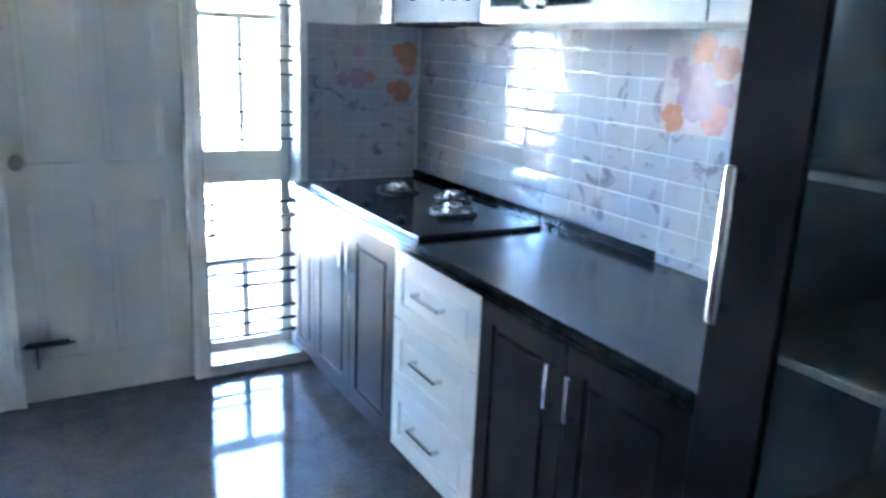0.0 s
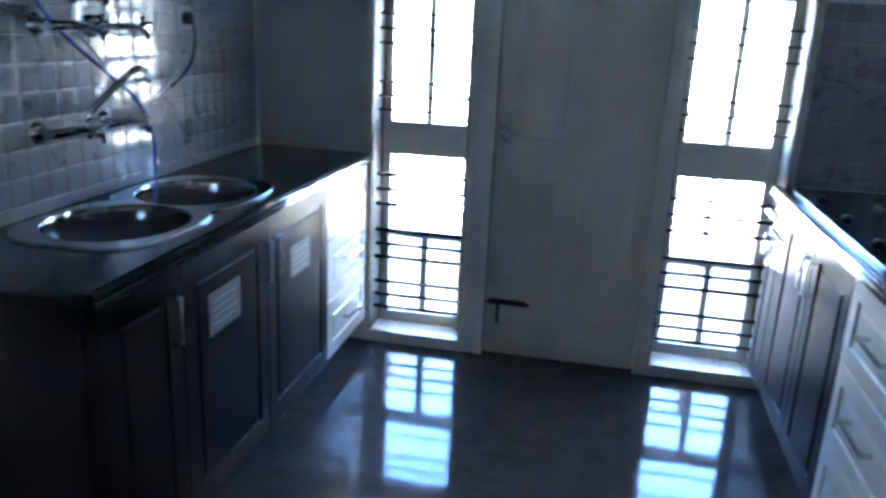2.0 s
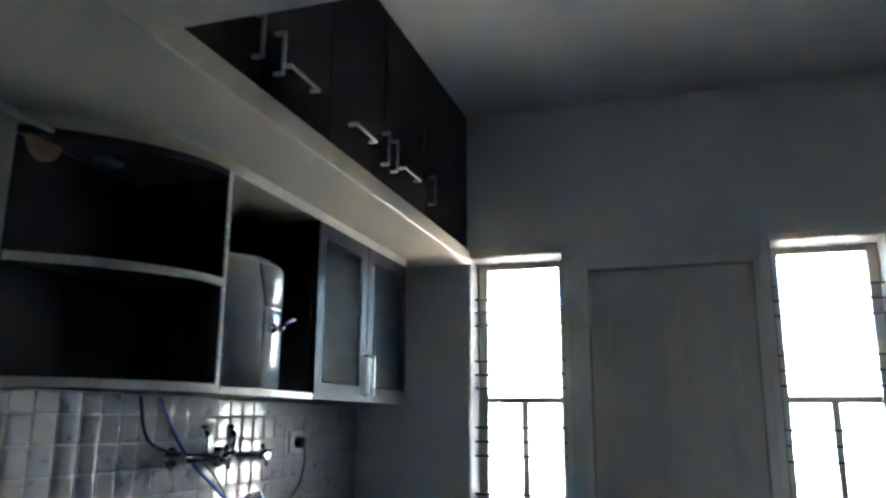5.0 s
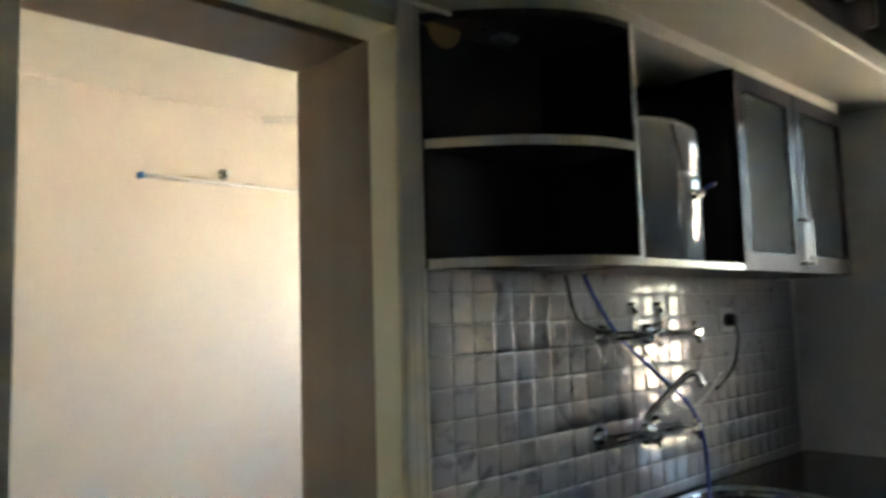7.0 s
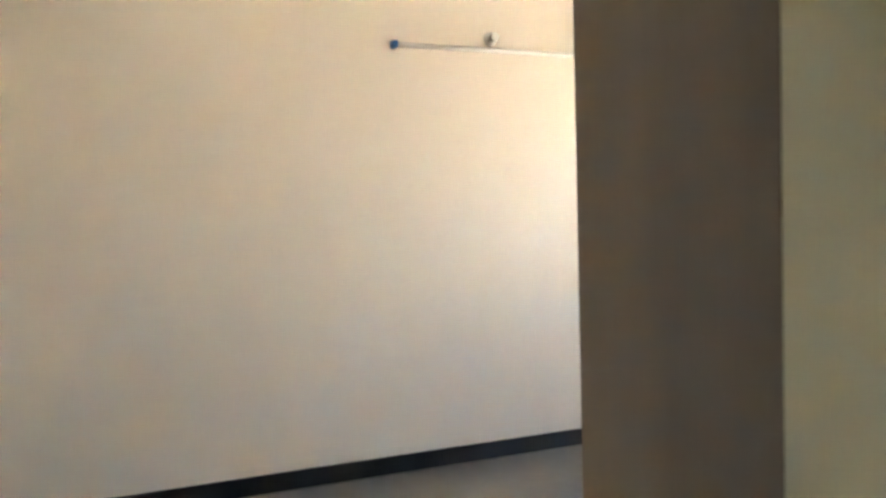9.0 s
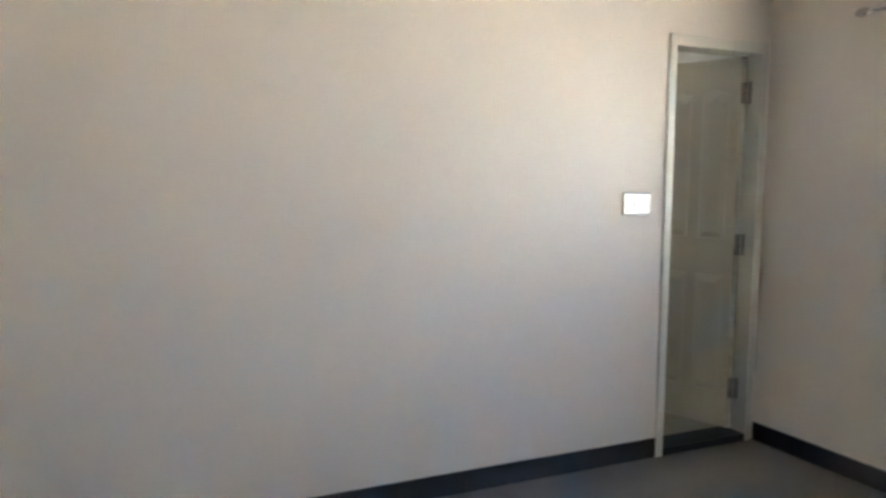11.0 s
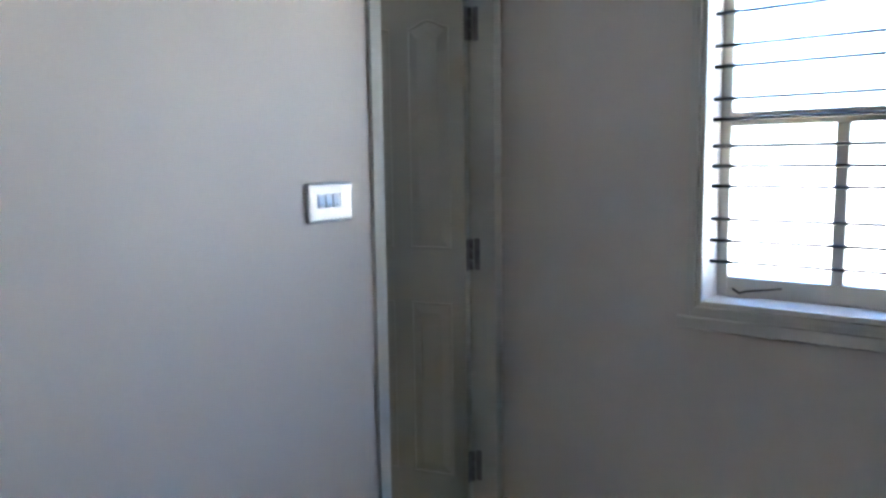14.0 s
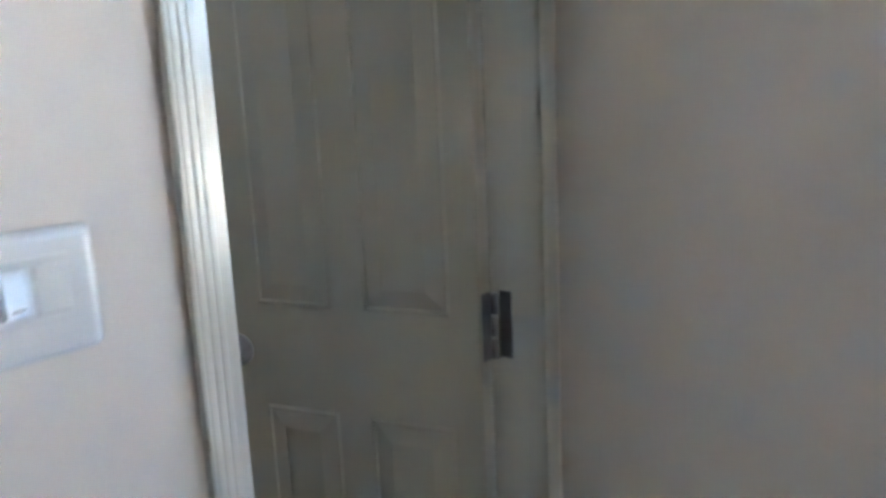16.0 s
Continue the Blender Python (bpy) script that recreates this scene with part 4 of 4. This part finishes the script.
ed = [1.265, 1.665, 2.03, 2.44, 2.85, 3.452]
for i, (a, b) in enumerate(zip(ed, ed[1:])):
    bm = bmesh.new()
    front(bm, 1, -0.615, a + 0.002, b - 0.002, 2.24, KZ - 0.004, False)
    d = part("door", bm, DARK, lf)
    yy = (1.622, 1.72, 2.42, 2.50, 2.91)[i]
    handle(d, 1, -0.615, (yy, 2.305), (yy, 2.41), LOFTH, 0.007, 0.03)
    if i in (1, 2, 3):
        y0 = (0, 1.76, 2.16, 2.58)[i]
        handle(d, 1, -0.615, (y0, 2.342), (y0 + 0.15, 2.342), LOFTH, 0.006, 0.03)

# curtain rod over the doorway
cr = thing("curtain_rod", (-1.08, 1.0, 2.13), "thin steel curtain rod over the doorway", "curtain rod")
bm = bmesh.new()
tube(bm, [(-1.075, 0.2, 2.13), (-1.06, 1.60, 2.125)], 0.006, 10)
part("rod", bm, ALU, cr)
bm = bmesh.new()
lathe(bm, (-1.06, 1.597, 2.125), (0.01, 1, 0), [(0, 0.011), (0.01, 0.016), (0.03, 0.016), (0.032, 0.01), (0.045, 0.01), (0.05, 0.014), (0.06, 0.014)], 14)
part("collar", bm, CHROME, cr)
boxpart("finial", (-1.085, 1.655, 2.10, -1.035, 1.725, 2.145), SMOKE, cr, "translucent grey plastic finial", bev=0.008)
bm = bmesh.new()
lathe(bm, (KX0 + 0.002, 1.53, 2.115), (1, 0, 0), [(0, 0.05), (0.02, 0.05), (0.025, 0.042)], 20)
part("bracket", bm, BROWNW, cr, "round raw wood bracket")

# ---- stove side ----
hob = thing("gas_hob", (1.37, 2.9, 0.87), "black glass built-in gas hob with steel burners", "hob")
H0, H1, HA, HB = 2.315, 3.30, 1.075, 1.56
bm = bmesh.new()
box(bm, HA, H0, 0.871, HB, H1, 0.885, 0.004, 2)
part("glass_top", bm, GRANITE, hob)
boxpart("front_trim", (HA - 0.004, H0, 0.871, HA, H1, 0.882), STEEL, hob, "steel trim strip", bev=0.001)
for bx, by, br in ((1.36, 3.05, 0.062), (1.49, 2.815, 0.055), (1.37, 2.60, 0.062)):
    bm = bmesh.new()
    lathe(bm, (bx, by, 0.885), (0, 0, 1), [(0, br), (0.006, br), (0.008, br * 0.9), (0.012, br * 0.6)], 28)
    b = part("burner", bm, STEEL, hob, "steel burner")
    bm = bmesh.new()
    lathe(bm, (bx, by, 0.897), (0, 0, 1), [(0, br * 0.55), (0.02, br * 0.55), (0.026, br * 0.42), (0.028, 0.01)], 24)
    part("cap", bm, CHROME, b)
    bm = bmesh.new()
    for k in range(4):
        a = k * math.pi / 2 + 0.4
        c, s_ = math.cos(a), math.sin(a)
        tube(bm, [(bx + c * br * 1.35, by + s_ * br * 1.35, 0.887), (bx + c * br * 1.35, by + s_ * br * 1.35, 0.912), (bx + c * br * 0.6, by + s_ * br * 0.6, 0.914)], 0.005, 6)
    tube(bm, [(bx + br * 1.35 * math.cos(2 * math.pi * k / 24), by + br * 1.35 * math.sin(2 * math.pi * k / 24), 0.893) for k in range(25)], 0.005, 6)
    part("pan_support", bm, IRON, b)
for yy in (2.55, 2.85, 3.15):
    bm = bmesh.new()
    lathe(bm, (HA + 0.055, yy, 0.885), (0, 0, 1), [(0, 0.016), (0.012, 0.015), (0.015, 0.010)], 18)
    part("knob", bm, BLACKPL, hob)

UX = 1.345
uc = thing("wall_cabinet", (1.5, 3.28, 1.555), "white wall cabinet in the window corner", "cabinet", "stove wall cabinets")
boxpart("body", (UX + 0.018, 3.11, 1.555, KX1 - 0.002, 3.452, 2.6), DARK, uc)
bm = bmesh.new()
front(bm, -1, UX, 3.112, 3.452, 1.557, 2.598)
d = part("door", bm, WHITE, uc)
handle(d, -1, UX, (3.16, 1.60), (3.16, 1.72))
hd = thing("cooker_hood_cabinet", (1.5, 2.78, 1.555), "dark open wall cabinet over the hob", "cabinet")
boxpart("body", (UX + 0.0, 2.442, 1.56, KX1 - 0.002, 3.108, 2.6), DARK, hd)
g2 = thing("glass_wall_cabinet", (1.5, 2.14, 1.555), "white-framed wall cabinet with glass doors", "cabinet", "stove wall cabinets")
boxpart("body", (UX + 0.022, 1.842, 1.555, KX1 - 0.002, 2.44, 2.6), WHITE, g2)
glass_door(g2, -1, UX, 1.843, 2.139, 1.557, 2.598, 2.10, 1.60, 1.72, WHITE, CABGLASS, 0.05)
glass_door(g2, -1, UX, 2.141, 2.439, 1.557, 2.598, 2.18, 1.60, 1.72, WHITE, CABGLASS, 0.05)
w2 = thing("wall_cabinet", (1.5, 1.5, 1.555), "plain white wall cabinet beside the tall unit", "cabinet", "stove wall cabinets")
boxpart("body", (UX + 0.018, 1.115, 1.555, KX1 - 0.002, 1.84, 2.6), WHITE, w2)
for a, b in ((1.117, 1.477), (1.481, 1.838)):
    bm = bmesh.new()
    front(bm, -1, UX, a, b, 1.557, 2.598)
    part("door", bm, WHITE, w2)

tu = thing("tall_unit", (1.34, 0.65, 0), "dark tall crockery unit with a tinted glass door", "cabinet")
T0, T1 = 0.28, 1.110
bm = bmesh.new()
box(bm, 1.05, T1 - 0.02, 0.0, KX1 - 0.002, T1, 2.168, 0.001)
box(bm, 1.05, T0, 0.0, KX1 - 0.002, T0 + 0.02, 2.168, 0.001)
box(bm, KX1 - 0.02, T0 + 0.02, 0, KX1 - 0.002, T1 - 0.02, 2.168)
box(bm, 1.05, T0 + 0.02, 0, KX1 - 0.02, T1 - 0.02, 0.1)
box(bm, 1.05, T0 + 0.02, 2.14, KX1 - 0.02, T1 - 0.02, 2.168)
part("body", bm, TALLIN, tu, "grey-green laminate inside")
for z in (0.55, 0.985, 1.30, 1.72):
    boxpart("shelf", (1.06, T0 + 0.02, z, KX1 - 0.02, T1 - 0.02, z + 0.018), ALU, tu)
bm = bmesh.new()
box(bm, 1.03, 0.965, 0.1, 1.05, T1, 2.166, 0.003)
box(bm, 1.03, T0, 0.1, 1.05, T0 + 0.12, 2.166, 0.003)
box(bm, 1.03, T0 + 0.12, 0.1, 1.05, 0.965, 0.2, 0.003)
box(bm, 1.03, T0 + 0.12, 2.07, 1.05, 0.965, 2.166, 0.003)
td = part("door", bm, DARK, tu)
boxpart("glass", (1.037, T0 + 0.11, 0.19, 1.043, 0.975, 2.08), TALLGLASS, td, "greenish tinted glass", bev=0).visible_shadow = False
bm = bmesh.new()
box(bm, 0.995, 1.062, 1.03, 1.007, 1.086, 1.31, 0.004, 2)
for z in (1.05, 1.28):
    box(bm, 1.0, 1.066, z, 1.032, 1.082, z + 0.014, 0.002)
part("handle", bm, STEEL, td, "long flat steel handle")

# ---- bedroom things ----
sw = thing("light_switch", (BX0, 4.145, 1.297), "glossy white switch plate with three rocker switches", "switch")
bm = bmesh.new()
box(bm, BX0 + 0.001, 4.060, 1.238, BX0 + 0.016, 4.226, 1.346, 0.009, 4)
part("plate", bm, PLASTIC, sw)
bm = bmesh.new()
box(bm, BX0 + 0.011, 4.086, 1.268, BX0 + 0.0165, 4.203, 1.326, 0.002)
part("inner_frame", bm, PLASTIC, sw)
for k in range(3):
    bm = bmesh.new()
    y0 = 4.092 + k * 0.027
    vs = [bm.verts.new(p) for p in ((BX0 + 0.0156, y0, 1.278), (BX0 + 0.0156, y0 + 0.021, 1.278), (BX0 + 0.0156, y0 + 0.021, 1.316), (BX0 + 0.0156, y0, 1.316),
                                    (BX0 + 0.025, y0 + 0.001, 1.28), (BX0 + 0.025, y0 + 0.020, 1.28), (BX0 + 0.0175, y0 + 0.020, 1.315), (BX0 + 0.0175, y0 + 0.001, 1.315))]
    for f in ((4, 5, 6, 7), (0, 1, 5, 4), (1, 2, 6, 5), (2, 3, 7, 6), (3, 0, 4, 7)):
        bm.faces.new([vs[i] for i in f])
    r = part("rocker", bm, PLASTIC, sw)
    boxpart("mark", (BX0 + 0.0235, y0 + 0.006, 1.2845, BX0 + 0.0249, y0 + 0.015, 1.2868), BLACKPL, r, bev=0)
boxpart("blank_module", (BX0 + 0.0157, 4.173, 1.277, BX0 + 0.0185, 4.199, 1.317), PLASTIC, sw, bev=0.001)
boxpart("side_groove", (BX0 + 0.0115, 4.2045, 1.272, BX0 + 0.0135, 4.2065, 1.326), GREYPL, sw, bev=0)

tl = thing("tube_light", (BX0, 2.9, 2.43), "white fluorescent tube batten, switched off, high on the wall", "lamp")
bm = bmesh.new()
box(bm, BX0 + 0.002, 2.30, 2.435, BX0 + 0.035, 3.52, 2.46, 0.004)
part("batten", bm, PLASTIC, tl)
bm = bmesh.new()
tube(bm, [(BX0 + 0.062, 2.31, 2.435), (BX0 + 0.062, 3.51, 2.435)], 0.014, 14)
part("tube", bm, TUBEM, tl)
for y0 in (2.275, 3.512):
    boxpart("end_cap", (BX0 + 0.02, y0, 2.418, BX0 + 0.082, y0 + 0.034, 2.458), BLUECAP, tl, "blue end cap", bev=0.006)
lh = thing("lamp_holder", (BX0, 2.91, 2.515), "white round bulb holder on the beige wall", "lamp holder")
bm = bmesh.new()
lathe(bm, (BX0 + 0.001, 2.91, 2.515), (1, 0, 0), [(0, 0.042), (0.015, 0.042), (0.02, 0.024), (0.05, 0.022), (0.055, 0.026), (0.075, 0.026), (0.077, 0.016)], 20)
part("body", bm, PLASTIC, lh)

fan = thing("ceiling_fan", (-3.42, 3.2, BZ), "cream ceiling fan at rest", "fan")
FC = Vector((-3.42, 3.2, 2.66))
bm = bmesh.new()
lathe(bm, FC + Vector((0, 0, -0.05)), (0, 0, 1), [(0, 0.05), (0.01, 0.1), (0.05, 0.115), (0.09, 0.1), (0.11, 0.03), (0.12, 0.012), (0.36, 0.012), (0.375, 0.05), (0.390, 0.055)], 28)
part("motor", bm, WHITE, fan)
base_a = math.atan2(2.64 - FC.y, -3.88 - FC.x)
for k in range(3):
    a = base_a + k * 2 * math.pi / 3
    bm = bmesh.new()
    box(bm, 0.09, -0.06, -0.005, 0.72, 0.06, 0.003, 0.002)
    for v in bm.verts:
        v.co.y *= 0.75 + 0.35 * v.co.x
        v.co.z += 0.25 * v.co.y * 0.3
    bmesh.ops.transform(bm, matrix=Matrix.Translation(FC) @ Matrix.Rotation(a, 4, "Z"), verts=bm.verts)
    part("blade", bm, WHITE, fan)

rod = thing("bedroom_curtain_rod", (-3.6, BY1, 2.17), "steel curtain rod with round finial over the window", "curtain rod")
bm = bmesh.new()
tube(bm, [(-4.30, BY1 - 0.07, 2.165), (-1.65, BY1 - 0.07, 2.165)], 0.010, 12)
part("rod", bm, STEEL, rod)
bm = bmesh.new()
lathe(bm, (-4.30, BY1 - 0.07, 2.165), (-1, 0, 0), [(0, 0.012), (0.01, 0.02), (0.04, 0.022), (0.06, 0.012), (0.065, 0.004)], 16)
part("finial", bm, STEEL, rod)
for xx in (-4.22, -1.73):
    bm = bmesh.new()
    tube(bm, [(xx, BY1, 2.165), (xx, BY1 - 0.07, 2.165)], 0.008, 8)
    lathe(bm, (xx, BY1 - 0.001, 2.165), (0, -1, 0), [(0, 0.022), (0.006, 0.022), (0.01, 0.01)], 14)
    part("bracket", bm, STEEL, rod)


# ---- wall tiles ----
def tile_mesh(a, b, t, bev):
    """A glazed tile a by b, in the yz plane, pillowed towards +x."""
    me = bpy.data.meshes.new("tile")
    v, f = [], []
    for x, s in ((0.0, 0.0), (t * 0.55, 0.0), (t * 0.85, bev * 0.4), (t, bev)):
        v += [(x, s, s), (x, a - s, s), (x, a - s, b - s), (x, s, b - s)]
    for r in range(3):
        for k in range(4):
            j = (k + 1) % 4
            f.append((4 * r + k, 4 * r + j, 4 * r + 4 + j, 4 * r + 4 + k))
    f.append((12, 13, 14, 15))
    me.from_pydata(v, [], f)
    for p in me.polygons:
        p.use_smooth = p.index >= 4 and p.index < 12
    me.materials.append(TILE)
    return me


rng = random.Random(4)


def lay(wall, x, s, y0, y1, z0, z1, a, b, me):
    ny, nz = int((y1 - y0) / a), int((z1 - z0) / b + 0.3)
    for i in range(ny):
        for j in range(nz):
            if z0 + (j + 1) * b > z1 + 0.002:
                continue
            ob = new("tile", me)
            yy = y0 + i * a + 0.001
            if s < 0:
                yy += a - 0.001
            ob.location = (x + s * 0.002, yy, z0 + j * b + 0.001)
            ob.rotation_euler = (0, rng.uniform(-0.005, 0.005), (0 if s > 0 else math.pi) + rng.uniform(-0.004, 0.004))
            ob.parent = wall


TP = 0.0725                                         # tile pitch
TV = tile_mesh(TP - 0.0012, TP - 0.0012, 0.0055, 0.0085)
TH = tile_mesh(2 * TP - 0.0012, TP - 0.0012, 0.0045, 0.0065)
TZ = 0.905                                          # first full joint above the worktop
lay(sink_wall, KX0, 1, 1.4625, 3.458, TZ, 1.486, TP, TP, TV)
lay(stove_wall, KX1, -1, 1.115, 3.456, TZ, 1.486, 2 * TP, TP, TH)
CUT = tile_mesh(TP - 0.0012, 0.0315, 0.0045, 0.005)
lay(sink_wall, KX0, 1, 1.4625, 3.458, 0.8715, TZ, TP, 0.0335, CUT)
CUTH = tile_mesh(2 * TP - 0.0012, 0.0315, 0.0045, 0.005)
lay(stove_wall, KX1, -1, 1.115, 1.86, 0.8715, TZ, 2 * TP, 0.0335, CUTH)
TOP = tile_mesh(TP - 0.0012, 0.0535, 0.0045, 0.0065)
lay(sink_wall, KX0, 1, 1.4625, 3.458, 1.485, 1.540, TP, 0.0545, TOP)
TOPH = tile_mesh(2 * TP - 0.0012, 0.068, 0.0045, 0.0065)
lay(stove_wall, KX1, -1, 1.115, 3.456, 1.485, 1.555, 2 * TP, 0.069, TOPH)
boxpart("tile_bed", (KX0 - 0.001, 1.461, 0.872, KX0 + 0.0045, 3.459, 1.539), GROUT, sink_wall, "pale grout bed", bev=0)
boxpart("tile_bed", (KX1 - 0.0045, 1.113, 0.872, KX1 + 0.001, 3.457, 1.554), GROUT, stove_wall, "pale grout bed", bev=0)
boxpart("upstand", (KX1 - 0.012, 1.842, 0.8715, KX1 - 0.0046, 3.455, TZ), GRANITE, stove_wall, "black granite upstand strip", bev=0.001)


NARROW, NTOP, CTOP = tile_mesh(0.0295, TP - 0.0012, 0.006, 0.006), tile_mesh(0.0295, 0.068, 0.006, 0.006), tile_mesh(TP - 0.0012, 0.068, 0.0045, 0.0065)
NCUT = tile_mesh(0.0295, 0.0315, 0.0045, 0.005)
for i in range(8):                                  # tiled corner between window and hob
    for j in range(-1, 9):
        me = (NCUT if i == 7 else CUT) if j < 0 else (NTOP if i == 7 else CTOP) if j == 8 else NARROW if i == 7 else TV
        ob = new("tile", me)
        ob.location = (1.108 + i * TP, KY1 - 0.002, TZ + j * TP + 0.001 if j >= 0 else 0.8725)
        ob.rotation_euler = (rng.uniform(-0.004, 0.004), 0, -math.pi / 2 + rng.uniform(-0.004, 0.004))
        ob.parent = facade
boxpart("tile_bed", (1.107, KY1 - 0.0045, 0.872, 1.646, KY1 + 0.001, 1.554), GROUT, facade, "pale grout bed", bev=0)


def flower_tile(name, o, u, seed, label, depth, flowers, ground=None):
    """Printed flowers: petals as thin flat shapes on a wall; o origin, u the wall's direction; flowers: x, z, radius, material, petals."""
    r = random.Random(seed)
    e = thing(name, o, label, "decor tile")
    nrm = Vector(u).cross(Vector((0, 0, 1)))

    def at(x, z, h):
        return Vector(o) + Vector(u) * x + Vector((0, 0, z)) + nrm * h

    if ground:
        bm = bmesh.new()
        for q in ((0, 0, ground[0] / 2 - 0.001, ground[1] / 2 - 0.001), (ground[0] / 2, 0, ground[0], ground[1] / 2 - 0.001), (0, ground[1] / 2, ground[0] / 2 - 0.001, ground[1]), (ground[0] / 2, ground[1] / 2, ground[0], ground[1])):
            ring = [bm.verts.new(at(x, z, depth - 0.0006)) for x, z in ((q[0], q[1]), (q[2], q[1]), (q[2], q[3]), (q[0], q[3]))]
            back = [bm.verts.new(v.co - nrm * (depth - 0.0006) * 0.9) for v in ring]
            bm.faces.new(ring)
            for k in range(4):
                bm.faces.new((ring[k], ring[(k + 1) % 4], back[(k + 1) % 4], back[k]))
        part("print", bm, PRINT, e)
    k = 0
    for cx, cz, rad, m, petals in flowers:
        bm = bmesh.new()
        for i in range(petals):
            a = 2 * math.pi * i / petals + r.uniform(-0.25, 0.25)
            c = Vector((cx + rad * 0.5 * math.cos(a), cz + rad * 0.5 * math.sin(a)))
            k += 1
            ring = []
            for q in range(12):
                b = 2 * math.pi * q / 12
                l, w = rad * 0.5 * math.cos(b), rad * 0.36 * math.sin(b) * (1.15 + 0.25 * math.cos(b))
                p = c + Vector((l * math.cos(a) - w * math.sin(a), l * math.sin(a) + w * math.cos(a)))
                ring.append(bm.verts.new(at(p.x, p.y, depth + 0.0003 * (k % 9))))
            bm.faces.new(ring)
        part("flower", bm, m, e)


flower_tile("flower_tile_panel", (KX1, 1.885, 1.268), (0, -1, 0), 1, "tile panel printed with purple and orange flowers", 0.0095, (
    (0.135, 0.115, 0.085, PURPLE, 7), (0.14, 0.235, 0.045, ORANGE, 6), (0.05, 0.04, 0.045, ORANGE, 6), (0.22, 0.20, 0.05, PINK, 6),
    (0.20, 0.05, 0.05, PINK, 7), (0.06, 0.175, 0.04, PURPLE, 5), (0.235, 0.115, 0.035, PURPLE, 5)), (0.275, 0.265))
flower_tile("flower_tile_panel", (1.14, KY1, 1.20), (1, 0, 0), 2, "orange and faded purple flowers printed on corner tiles", 0.0105, (
    (0.445, 0.235, 0.06, ORANGE, 7), (0.40, 0.25, 0.035, ORANGE, 5), (0.45, 0.175, 0.04, PINK, 6), (0.42, 0.07, 0.055, ORANGE, 6), (0.37, 0.085, 0.03, ORANGE, 5),
    (0.20, 0.125, 0.05, PURPLE, 6), (0.13, 0.12, 0.035, PURPLE, 5), (0.26, 0.13, 0.03, PINK, 5), (0.205, 0.24, 0.03, PURPLE, 5)))
